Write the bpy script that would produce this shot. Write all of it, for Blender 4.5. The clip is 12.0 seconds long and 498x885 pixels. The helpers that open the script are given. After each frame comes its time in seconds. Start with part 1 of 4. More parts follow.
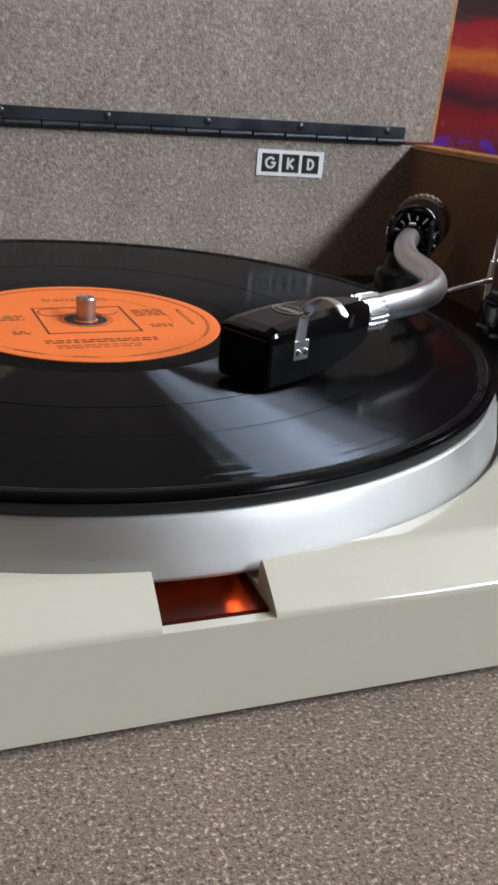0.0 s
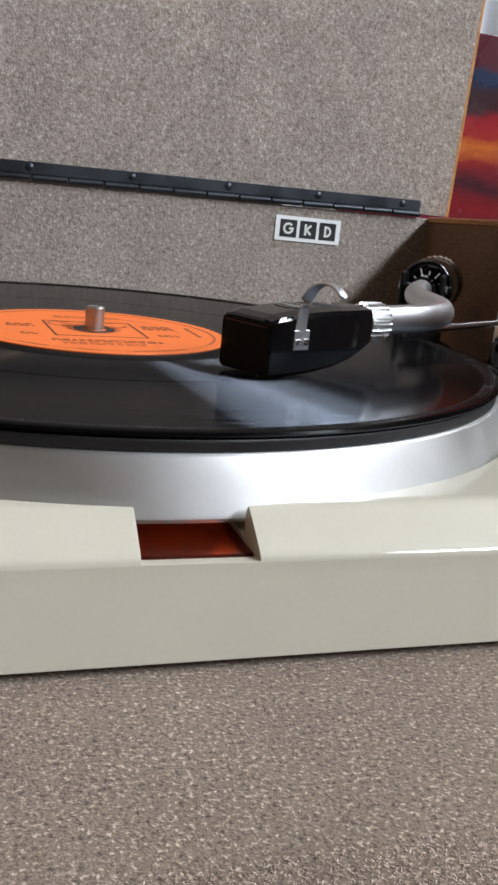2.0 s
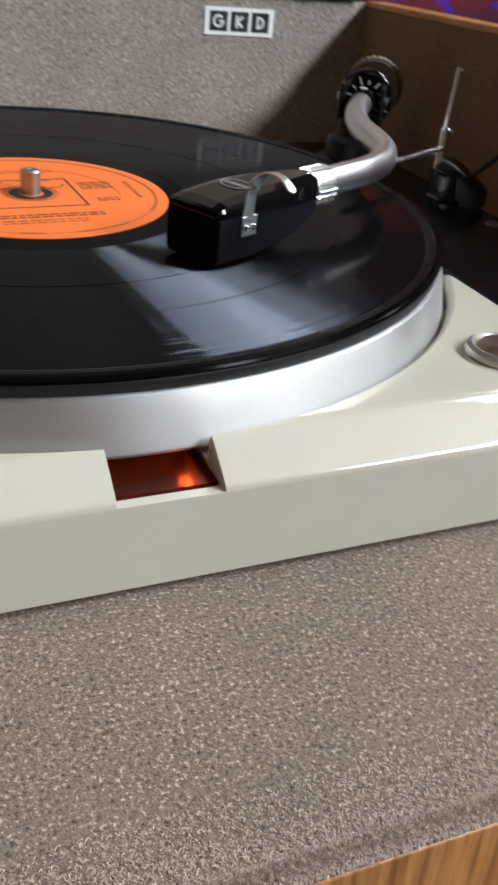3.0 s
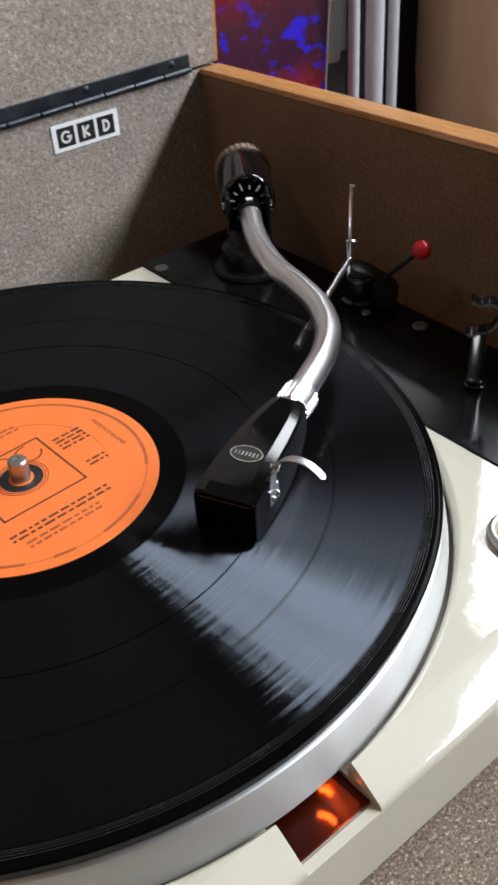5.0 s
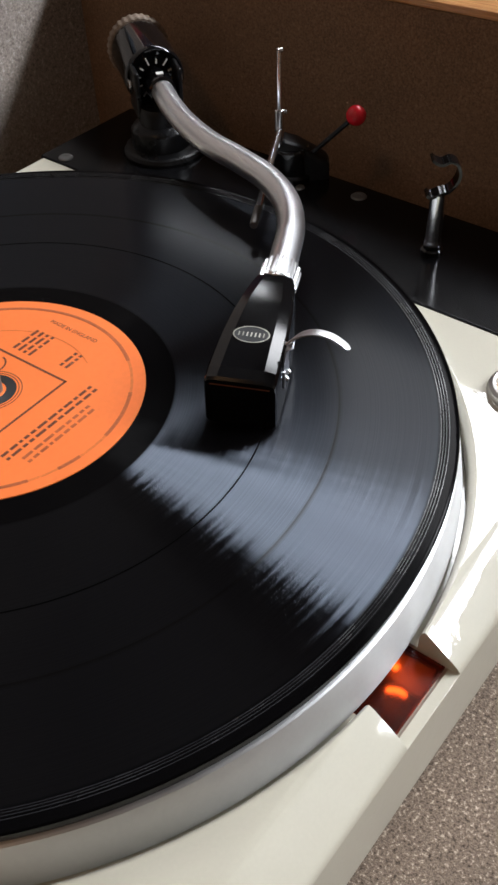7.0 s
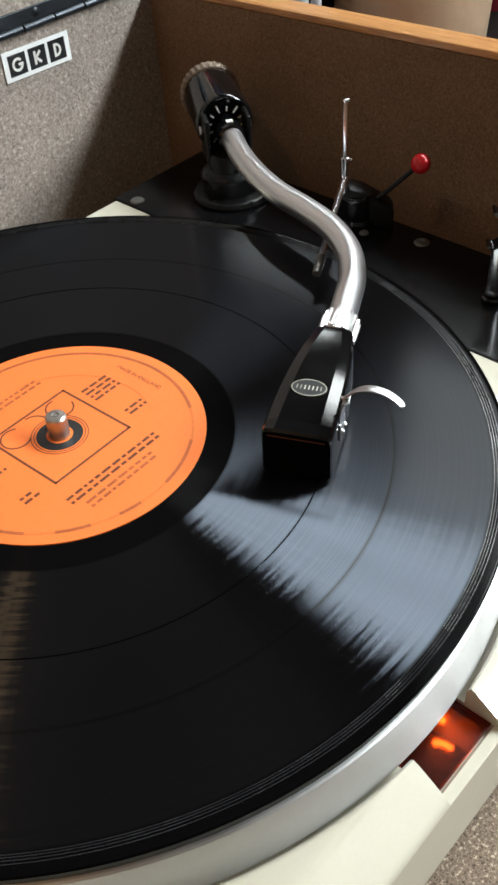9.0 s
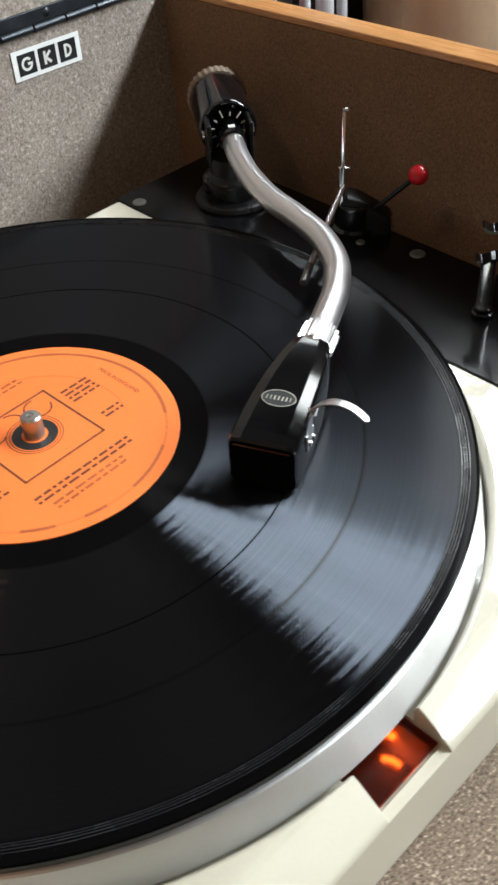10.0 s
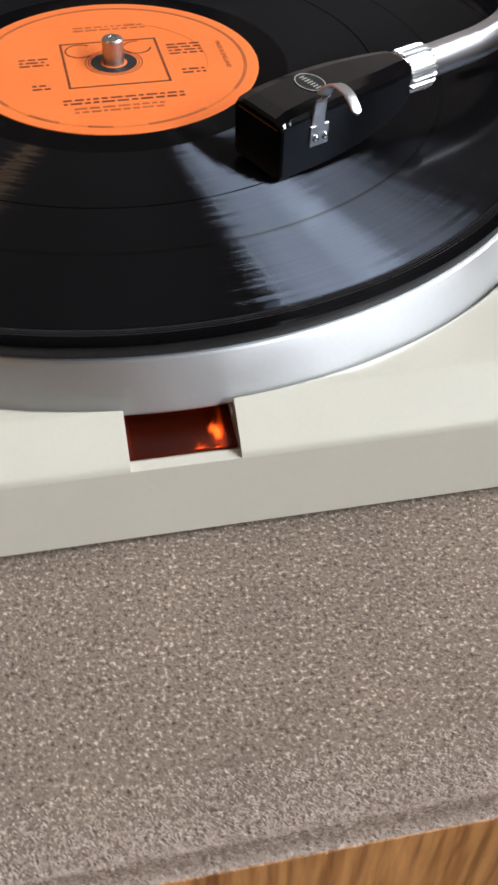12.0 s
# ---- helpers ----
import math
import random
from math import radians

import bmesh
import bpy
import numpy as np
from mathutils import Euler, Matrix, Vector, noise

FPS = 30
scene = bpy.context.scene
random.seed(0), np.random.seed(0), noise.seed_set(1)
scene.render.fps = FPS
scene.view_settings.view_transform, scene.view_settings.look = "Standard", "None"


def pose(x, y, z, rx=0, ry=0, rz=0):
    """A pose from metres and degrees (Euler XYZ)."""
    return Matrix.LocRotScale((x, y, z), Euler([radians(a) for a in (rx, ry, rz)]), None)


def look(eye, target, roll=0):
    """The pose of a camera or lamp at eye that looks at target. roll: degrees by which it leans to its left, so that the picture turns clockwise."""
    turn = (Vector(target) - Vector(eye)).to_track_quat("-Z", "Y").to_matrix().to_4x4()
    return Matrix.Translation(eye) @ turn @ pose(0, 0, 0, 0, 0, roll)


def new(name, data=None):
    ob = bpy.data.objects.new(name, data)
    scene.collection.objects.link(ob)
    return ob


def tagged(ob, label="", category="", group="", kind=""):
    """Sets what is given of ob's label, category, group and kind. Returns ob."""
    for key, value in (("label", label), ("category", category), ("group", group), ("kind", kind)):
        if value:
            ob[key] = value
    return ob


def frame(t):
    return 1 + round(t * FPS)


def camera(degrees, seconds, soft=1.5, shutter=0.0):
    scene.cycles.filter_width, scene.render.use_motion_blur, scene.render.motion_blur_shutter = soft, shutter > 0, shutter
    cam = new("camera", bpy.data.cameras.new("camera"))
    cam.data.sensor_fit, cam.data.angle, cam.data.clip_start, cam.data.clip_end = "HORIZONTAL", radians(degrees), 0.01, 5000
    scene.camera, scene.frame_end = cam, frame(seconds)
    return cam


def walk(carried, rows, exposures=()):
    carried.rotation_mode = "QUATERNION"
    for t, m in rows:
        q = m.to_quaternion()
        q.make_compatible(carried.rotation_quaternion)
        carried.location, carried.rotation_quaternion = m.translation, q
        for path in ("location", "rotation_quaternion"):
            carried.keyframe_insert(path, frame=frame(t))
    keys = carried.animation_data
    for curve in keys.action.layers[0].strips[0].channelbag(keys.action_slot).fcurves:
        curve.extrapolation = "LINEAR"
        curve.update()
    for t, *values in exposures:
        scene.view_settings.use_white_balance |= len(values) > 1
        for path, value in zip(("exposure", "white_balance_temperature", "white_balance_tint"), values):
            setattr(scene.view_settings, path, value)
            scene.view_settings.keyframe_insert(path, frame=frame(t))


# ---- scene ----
cam = camera(29.22, 12.0, soft=2.7, shutter=0.35)
ROWS = [
    (0, -0.0682, -0.3419, 0.0974, 67.55, -4.43, -20.05),
    (0.5, -0.0675, -0.3495, 0.0808, 71.57, -6.04, -18.26),
    (1, -0.0644, -0.3518, 0.0610, 73.75, -6.59, -17.16),
    (1.5, -0.0609, -0.3561, 0.0543, 74.94, -6.56, -17.67),
    (2, -0.0598, -0.3575, 0.0548, 75.35, -5.36, -17.96),
    (2.5, -0.0608, -0.3542, 0.0747, 69.78, -5.78, -18.30),
    (3, -0.0685, -0.3467, 0.1028, 59.82, -4.95, -22.73),
    (3.5, -0.0950, -0.3329, 0.1433, 54.96, -1.71, -31.75),
    (3.7, -0.1157, -0.3203, 0.1617, 55.36, -2.42, -34.06),
    (5.3, -0.0967, -0.2574, 0.2177, 49.99, 5.07, -44.81),
    (5.5, -0.1066, -0.2536, 0.2169, 48.27, 4.42, -48.55),
    (6, -0.1240, -0.2388, 0.2121, 48.34, 2.45, -49.91),
    (6.5, -0.1320, -0.2265, 0.2049, 47.54, 2.08, -50.89),
    (7, -0.1339, -0.2145, 0.1992, 46.58, 1.25, -52.32),
    (7.5, -0.1345, -0.2145, 0.1980, 46.77, 1.38, -52.27),
    (7.7, -0.1351, -0.2139, 0.1997, 46.62, 1.54, -51.19),
    (9.3, -0.1291, -0.2176, 0.2137, 47.92, 3.25, -48.17),
    (9.5, -0.1277, -0.2184, 0.2127, 47.96, 3.43, -47.90),
    (10, -0.1156, -0.2313, 0.2156, 47.65, 2.65, -45.43),
    (10.5, -0.0820, -0.2577, 0.2049, 46.34, -0.33, -36.88),
    (11, -0.0576, -0.2849, 0.1598, 41.42, -0.97, -24.90),
    (11.5, -0.0387, -0.3103, 0.1501, 42.72, 0.33, -17.90),
    (12, -0.0222, -0.3253, 0.1479, 43.88, -1.48, -11.45),
]
EXPOSURES = [
    (0, -0.22, 6400, 10), (0.5, -0.08, 6420, 10), (1, -0.04, 6430, 11), (2, -0.06, 6430, 11), (3, -0.04, 6480, 11), (3.7, -0.10, 6480, 11), (5.5, 0.02, 6500, 11), (7, -0.06, 6590, 12), (7.7, -0.06, 6590, 12),
    (9.3, 0.38, 6700, 4), (10, 0.36, 6650, 6), (10.5, 0.30, 6500, 8), (11, -0.15, 6450, 12), (11.5, -0.17, 6340, 12), (12, 0.06, 6360, 12),
]
walk(cam, [(t, pose(x, y, z, rx, ry, rz)) for t, x, y, z, rx, ry, rz in ROWS], EXPOSURES)

# ---- light ----
world = bpy.data.worlds.new("sky")
scene.world = world
world.use_nodes = True
wn = world.node_tree.nodes
sky = wn.new("ShaderNodeTexSky")
sky.sky_type = "NISHITA"
sky.sun_disc = False
sky.sun_elevation = radians(48)
sky.sun_rotation = radians(75)
world.node_tree.links.new(sky.outputs[0], wn["Background"].inputs[0])
wn["Background"].inputs[1].default_value = 0.12


def area_lamp(name, m, sx, sy, power, colour):
    data = bpy.data.lights.new(name, "AREA")
    data.shape, data.size, data.size_y, data.energy, data.color = "RECTANGLE", sx, sy, power, colour
    ob = new(name, data)
    ob.matrix_world = m
    return ob


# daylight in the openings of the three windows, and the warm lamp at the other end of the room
area_lamp("window_daylight", look((1.348, -1.64, 1.22), (0.0, -1.64, 1.22)), 1.20, 0.38, 92.0, (0.87, 0.935, 1.0))
area_lamp("shaded_window_daylight", look((1.348, -0.61, 1.22), (0.0, -0.61, 1.22)), 0.77, 0.38, 52.0, (0.87, 0.935, 1.0))
area_lamp("second_window_daylight", look((1.348, 0.31, 1.315), (0.0, 0.31, 1.315)), 0.78, 0.57, 20.5, (0.90, 0.95, 1.0))
area_lamp("small_window_daylight", look((1.348, 1.02, 0.975), (0.0, 1.02, 0.975)), 0.36, 0.07, 2.0, (0.90, 0.95, 1.0))
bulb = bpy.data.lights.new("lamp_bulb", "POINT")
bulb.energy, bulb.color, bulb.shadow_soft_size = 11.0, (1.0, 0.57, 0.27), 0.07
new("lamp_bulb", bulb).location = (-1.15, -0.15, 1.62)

# ---- materials ----


def material(name, colour=(0.5, 0.5, 0.5), rough=0.5, metal=0.0, **more):
    m = bpy.data.materials.new(name)
    m.use_nodes = True
    b = m.node_tree.nodes["Principled BSDF"]
    b.inputs["Base Color"].default_value = (*colour, 1)
    b.inputs["Roughness"].default_value = rough
    b.inputs["Metallic"].default_value = metal
    for key, value in more.items():
        b.inputs[key.replace("_", " ")].default_value = value
    return m


def node(m, kind, **values):
    n = m.node_tree.nodes.new(kind)
    for key, value in values.items():
        n.inputs[key.replace("_", " ")].default_value = value
    return n


def wire(m, a, b):
    m.node_tree.links.new(a, b)


def shader(m):
    return m.node_tree.nodes["Principled BSDF"]


def ramp(m, source, stops):
    n = m.node_tree.nodes.new("ShaderNodeValToRGB")
    n.color_ramp.elements[0].position, n.color_ramp.elements[0].color = stops[0][0], (*stops[0][1], 1)
    n.color_ramp.elements[1].position, n.color_ramp.elements[1].color = stops[-1][0], (*stops[-1][1], 1)
    for p, c in stops[1:-1]:
        n.color_ramp.elements.new(p).color = (*c, 1)
    wire(m, source, n.inputs[0])
    return n.outputs[0]


def coords(m, scale=(1, 1, 1)):
    t = m.node_tree.nodes.new("ShaderNodeTexCoord")
    p = m.node_tree.nodes.new("ShaderNodeMapping")
    p.inputs["Scale"].default_value = scale
    wire(m, t.outputs["Object"], p.inputs["Vector"])
    return p.outputs[0]


def noise_of(m, vector, scale, detail=3.0, rough=0.55):
    n = node(m, "ShaderNodeTexNoise", Scale=scale, Detail=detail, Roughness=rough)
    wire(m, vector, n.inputs["Vector"])
    return n.outputs["Fac"]


def bump(m, height, distance, strength=1.0):
    n = node(m, "ShaderNodeBump", Distance=distance, Strength=strength)
    wire(m, height, n.inputs["Height"])
    wire(m, n.outputs[0], shader(m).inputs["Normal"])


def mix(m, fac, a, b, how="MIX"):
    n = m.node_tree.nodes.new("ShaderNodeMix")
    n.data_type, n.blend_type = "RGBA", how
    for socket, value in ((n.inputs[0], fac), (n.inputs[6], a), (n.inputs[7], b)):
        if isinstance(value, (int, float)):
            socket.default_value = value
        elif isinstance(value, tuple):
            socket.default_value = (*value, 1)
        else:
            wire(m, value, socket)
    return n.outputs[2]


def worn(name, colour, rough, metal=0.0, grain=600.0, spread=0.12, rough_spread=0.12, relief=0.00002, **more):
    """A surface with mottling at two scales, uneven gloss and a fine relief."""
    m = material(name, colour, rough, metal, **more)
    v = coords(m)
    small, large = noise_of(m, v, grain), noise_of(m, v, grain / 14)
    lo = tuple(c * (1 - spread) for c in colour)
    hi = tuple(min(1.0, c * (1 + spread)) for c in colour)
    tone = mix(m, 0.5, ramp(m, small, [(0.3, lo), (0.7, hi)]), ramp(m, large, [(0.3, lo), (0.7, hi)]))
    wire(m, tone, shader(m).inputs["Base Color"])
    r = ramp(m, large, [(0.3, (max(rough - rough_spread, 0.03),) * 3), (0.7, (min(rough + rough_spread, 1.0),) * 3)])
    wire(m, r, shader(m).inputs["Roughness"])
    bump(m, small, relief)
    return m


def felt(name, dark, mid, light, size=1.0):
    """Speckled short-pile lining cloth."""
    m = material(name, mid, 0.95, **{"Sheen Weight": 0.12, "Sheen Roughness": 0.6, "Specular IOR Level": 0.15})
    v = coords(m)
    fine, speck, broad = noise_of(m, v, 1350 / size, 2), noise_of(m, v, 760 / size, 2, 0.7), noise_of(m, v, 28, 3)
    fleck = ramp(m, speck, [(0.30, dark), (0.46, mid), (0.56, mid), (0.70, light)])
    thread = ramp(m, fine, [(0.34, (0.74, 0.73, 0.72)), (0.52, (1, 1, 1)), (0.72, (1.22, 1.21, 1.20))])
    tone = mix(m, 1.0, fleck, thread, "MULTIPLY")
    shade = ramp(m, broad, [(0.3, (0.90, 0.90, 0.90)), (0.7, (1.08, 1.07, 1.06))])
    wire(m, mix(m, 1.0, tone, shade, "MULTIPLY"), shader(m).inputs["Base Color"])
    both = node(m, "ShaderNodeMath")
    wire(m, fine, both.inputs[0])
    wire(m, speck, both.inputs[1])
    bump(m, both.outputs[0], 0.0005, 0.7)
    return m


def timber(name, dark, mid, light, scale, rough, wave=0.6):
    """Wood with its grain along the axis whose scale is least."""
    m = material(name, mid, rough)
    v = coords(m, scale)
    rings, pores, broad = noise_of(m, v, 1.0, 4, 0.6), noise_of(m, v, 7.0, 2), noise_of(m, v, 0.25, 2)
    w = node(m, "ShaderNodeTexWave", Scale=wave, Distortion=9.0, Detail=3.0)
    wire(m, v, w.inputs["Vector"])
    tone = ramp(m, w.outputs["Fac"], [(0.1, dark), (0.5, mid), (0.9, light)])
    tone = mix(m, 0.55, tone, ramp(m, rings, [(0.3, dark), (0.5, mid), (0.7, light)]))
    tone = mix(m, 0.35, tone, ramp(m, pores, [(0.35, tuple(c * 0.6 for c in dark)), (0.6, light)]))
    tone = mix(m, 1.0, tone, ramp(m, broad, [(0.3, (0.85, 0.85, 0.85)), (0.7, (1.1, 1.1, 1.1))]), "MULTIPLY")
    wire(m, tone, shader(m).inputs["Base Color"])
    bump(m, pores, 0.00008, 0.5)
    return m


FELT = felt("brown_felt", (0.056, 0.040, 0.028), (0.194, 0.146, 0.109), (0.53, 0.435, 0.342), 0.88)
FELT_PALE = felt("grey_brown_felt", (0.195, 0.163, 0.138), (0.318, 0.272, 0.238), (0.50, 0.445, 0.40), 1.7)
# same lining for the sides, with their shade and warm bounce in its colour
FELT_SHADED = felt("shade_tinted_felt", (0.150, 0.088, 0.050), (0.195, 0.117, 0.068), (0.245, 0.155, 0.097), 1.3)
CREAM = worn("cream_enamel", (0.545, 0.515, 0.418), 0.42, grain=900, spread=0.03, rough_spread=0.06, relief=0.000004, **{"Specular IOR Level": 0.25, "Coat Weight": 1.0, "Coat Roughness": 0.025, "Coat IOR": 1.8})
ripple = node(CREAM, "ShaderNodeBump", Distance=0.00004, Strength=1.0)
wire(CREAM, noise_of(CREAM, coords(CREAM), 170.0, 3.0), ripple.inputs["Height"])
wire(CREAM, ripple.outputs[0], shader(CREAM).inputs["Coat Normal"])
BLACK_GLOSS = worn("black_gloss_paint", (0.0035, 0.0035, 0.004), 0.09, grain=500, spread=0.3, rough_spread=0.04, relief=0.000003)
BOARD_BLACK = worn("black_lacquer", (0.004, 0.004, 0.0045), 0.15, grain=500, spread=0.3, rough_spread=0.02, relief=0.000001, **{"Specular IOR Level": 0.13})
BLACK_SATIN = worn("black_satin_paint", (0.005, 0.005, 0.0055), 0.34, grain=700, spread=0.3, relief=0.00001, **{"Specular IOR Level": 0.25})
RUBBER = worn("black_rubber", (0.006, 0.006, 0.0065), 0.5, grain=900, spread=0.3, relief=0.00004)
CHROME = worn("polished_chrome", (0.82, 0.82, 0.83), 0.17, 1.0, grain=800, spread=0.03, rough_spread=0.05, relief=0.000002)
STEEL = worn("satin_steel", (0.72, 0.72, 0.73), 0.36, 1.0, grain=900, spread=0.03, rough_spread=0.04, relief=0.000002)
RIM = worn("brushed_aluminium", (0.64, 0.64, 0.635), 0.52, 1.0, grain=700, spread=0.03, rough_spread=0.04, relief=0.000001, **{"Anisotropic": 0.6, "Anisotropic Rotation": 0.25})
brushed = RIM.node_tree.nodes.new("ShaderNodeTangent")
brushed.direction_type, brushed.axis = "RADIAL", "Z"
wire(RIM, brushed.outputs[0], shader(RIM).inputs["Tangent"])
TUBE = worn("satin_chrome_tube", (0.86, 0.855, 0.87), 0.31, 1.0, grain=700, spread=0.02, rough_spread=0.03, relief=0.000001)
HINGE = worn("dark_hinge_steel", (0.040, 0.046, 0.055), 0.42, 0.7, grain=600, spread=0.3, relief=0.00003)
RED_PLASTIC = worn("red_plastic", (0.55, 0.012, 0.02), 0.18, grain=300, spread=0.08)
TAN_RIM = worn("tan_knurled_rubber", (0.17, 0.125, 0.09), 0.6, grain=900, spread=0.2)
ORANGE = worn("orange_paper", (0.84, 0.178, 0.031), 0.62, grain=420, spread=0.06, relief=0.00002)
INK = worn("dark_print_ink", (0.13, 0.034, 0.012), 0.6, grain=900, spread=0.3)
INK_SOFT = worn("worn_red_print_ink", (0.38, 0.085, 0.020), 0.65, grain=900, spread=0.4)
INK_PALE = worn("faint_print_ink", (0.66, 0.15, 0.026), 0.65, grain=900, spread=0.3)
WHITE_PAPER = worn("white_paper", (0.86, 0.87, 0.87), 0.5, grain=500, spread=0.04)
BLACK_PRINT = worn("black_print", (0.012, 0.013, 0.014), 0.45, grain=500, spread=0.2)
WHITE_PRINT = worn("white_print", (0.75, 0.75, 0.72), 0.5, grain=900, spread=0.08)
SILVER_PRINT = worn("silver_print", (0.62, 0.60, 0.52), 0.35, 0.5, grain=900, spread=0.1)
FRONT_WOOD = timber("veneer_front", (0.17, 0.060, 0.016), (0.42, 0.175, 0.052), (0.62, 0.30, 0.105), (95, 95, 7), 0.36)
TRIM_WOOD = timber("lipping_wood", (0.32, 0.13, 0.042), (0.54, 0.25, 0.085), (0.66, 0.34, 0.135), (300, 12, 300), 0.21)
TOP_WOOD = timber("sideboard_wood", (0.48, 0.30, 0.16), (0.62, 0.42, 0.25), (0.70, 0.52, 0.34), (70, 6, 70), 0.2)
PLASTER = worn("wall_plaster", (0.125, 0.095, 0.072), 0.9, grain=60, spread=0.05, relief=0.0004)
CEILING = worn("ceiling_paint", (0.075, 0.068, 0.060), 0.9, grain=60, spread=0.04, relief=0.0003)
FLOOR = timber("floor_wood", (0.10, 0.045, 0.02), (0.20, 0.10, 0.045), (0.28, 0.15, 0.07), (14, 2, 14), 0.45)
PEARL = worn("pale_brushed_metal", (0.42, 0.31, 0.24), 0.36, 1.0, grain=500, spread=0.06, rough_spread=0.04)
WHITE_CLOTH = worn("white_cloth", (0.78, 0.80, 0.84), 0.8, grain=300, spread=0.04, relief=0.0003)
MAROON = worn("maroon_curtain", (0.36, 0.026, 0.062), 0.9, grain=400, spread=0.2, relief=0.0003)
TAN_CLAY = worn("tan_glazed_clay", (0.80, 0.58, 0.40), 0.4, grain=120, spread=0.08)
DARK_BOARD = worn("dark_board", (0.022, 0.018, 0.017), 0.6, grain=200, spread=0.3)

SPINDLE = worn("dull_steel", (0.46, 0.44, 0.42), 0.38, 1.0, grain=700, spread=0.06, rough_spread=0.05, relief=0.000002)
GROOVE = material("deep_groove", (0.0015, 0.0015, 0.0015), 0.9, **{"Specular IOR Level": 0.0})
DULL = worn("dull_zinc", (0.17, 0.17, 0.165), 0.5, 0.8, grain=900, spread=0.1)
COLLAR = worn("satin_white_metal", (0.88, 0.88, 0.88), 0.28, 1.0, grain=700, spread=0.02, rough_spread=0.03, relief=0.000001)
# the vinyl: grooves round the spindle stretch the gloss, bands between the tracks stay smooth
VINYL = material("black_vinyl", (0.0022, 0.0020, 0.0022), 0.11, **{"Specular IOR Level": 0.022})
flat = node(VINYL, "ShaderNodeVectorMath")
flat.operation = "MULTIPLY"
flat.inputs[1].default_value = (1, 1, 0)
wire(VINYL, coords(VINYL), flat.inputs[0])
reach = node(VINYL, "ShaderNodeVectorMath")
reach.operation = "LENGTH"
wire(VINYL, flat.outputs[0], reach.inputs[0])
scaled = node(VINYL, "ShaderNodeMath")
scaled.operation = "MULTIPLY"
scaled.inputs[1].default_value = 1 / 0.16
wire(VINYL, reach.outputs["Value"], scaled.inputs[0])
streak = VINYL.node_tree.nodes.new("ShaderNodeBsdfAnisotropic")
ray = node(VINYL, "ShaderNodeVectorMath")
ray.operation = "NORMALIZE"
wire(VINYL, flat.outputs[0], ray.inputs[0])
waver = node(VINYL, "ShaderNodeMath")
waver.operation = "MULTIPLY_ADD"
waver.inputs[1].default_value, waver.inputs[2].default_value = 0.16, -0.20
wire(VINYL, noise_of(VINYL, ray.outputs[0], 26.0, 4.0), waver.inputs[0])
grain_r = node(VINYL, "ShaderNodeMath")
grain_r.operation = "MULTIPLY"
grain_r.inputs[1].default_value = 520.0
wire(VINYL, reach.outputs["Value"], grain_r.inputs[0])
track = node(VINYL, "ShaderNodeTexNoise", Scale=1.0, Detail=4.0, Roughness=0.72)
track.noise_dimensions = "1D"
wire(VINYL, grain_r.outputs[0], track.inputs["W"])
jag = node(VINYL, "ShaderNodeMath")
jag.operation = "MULTIPLY_ADD"
jag.inputs[1].default_value = 0.24
wire(VINYL, track.outputs[0], jag.inputs[0])
wire(VINYL, waver.outputs[0], jag.inputs[2])
# the groove's own direction wanders a little from track to track
around = node(VINYL, "ShaderNodeVectorMath")
around.operation = "CROSS_PRODUCT"
around.inputs[0].default_value = (0, 0, 1)
wire(VINYL, ray.outputs[0], around.inputs[1])
aside = node(VINYL, "ShaderNodeVectorMath")
aside.operation = "SCALE"
wire(VINYL, around.outputs[0], aside.inputs[0])
wire(VINYL, jag.outputs[0], aside.inputs["Scale"])
outward = node(VINYL, "ShaderNodeVectorMath")
wire(VINYL, ray.outputs[0], outward.inputs[0])
wire(VINYL, aside.outputs[0], outward.inputs[1])
groove_run = node(VINYL, "ShaderNodeVectorMath")
groove_run.operation = "CROSS_PRODUCT"
groove_run.inputs[0].default_value = (0, 0, 1)
wire(VINYL, outward.outputs[0], groove_run.inputs[1])
wire(VINYL, groove_run.outputs[0], streak.inputs["Tangent"])
# the outer walls of the grooves lean 43 degrees
tilt = node(VINYL, "ShaderNodeVectorMath")
tilt.operation = "MULTIPLY_ADD"
tilt.inputs[1].default_value, tilt.inputs[2].default_value = (0.93, 0.93, 0.93), (0, 0, 1)
wire(VINYL, outward.outputs[0], tilt.inputs[0])
wall = node(VINYL, "ShaderNodeVectorMath")
wall.operation = "NORMALIZE"
wire(VINYL, tilt.outputs[0], wall.inputs[0])
wire(VINYL, wall.outputs[0], streak.inputs["Normal"])
streak.distribution = "BECKMANN"
streak.inputs["Anisotropy"].default_value = 0.740
streak.inputs["Roughness"].default_value = 0.335
G, S = (0.0260, 0.0292, 0.0352), (0.0008, 0.0008, 0.0008)
gloss = ramp(VINYL, scaled.outputs[0], [(0.0, S), (0.372, S), (0.376, G), (0.700, G), (0.702, (0.014,) * 3), (0.706, (0.014,) * 3), (0.708, G), (0.896, (0.0270, 0.0304, 0.0366)), (0.900, S), (1.0, S)])
together = VINYL.node_tree.nodes.new("ShaderNodeAddShader")
wire(VINYL, shader(VINYL).outputs[0], together.inputs[0])
wire(VINYL, streak.outputs[0], together.inputs[1])
groove = node(VINYL, "ShaderNodeTexNoise", Scale=1.0, Detail=2.0)
groove.noise_dimensions = "1D"
fine_r = node(VINYL, "ShaderNodeMath")
fine_r.operation = "MULTIPLY"
fine_r.inputs[1].default_value = 2600.0
wire(VINYL, reach.outputs["Value"], fine_r.inputs[0])
wire(VINYL, fine_r.outputs[0], groove.inputs["W"])
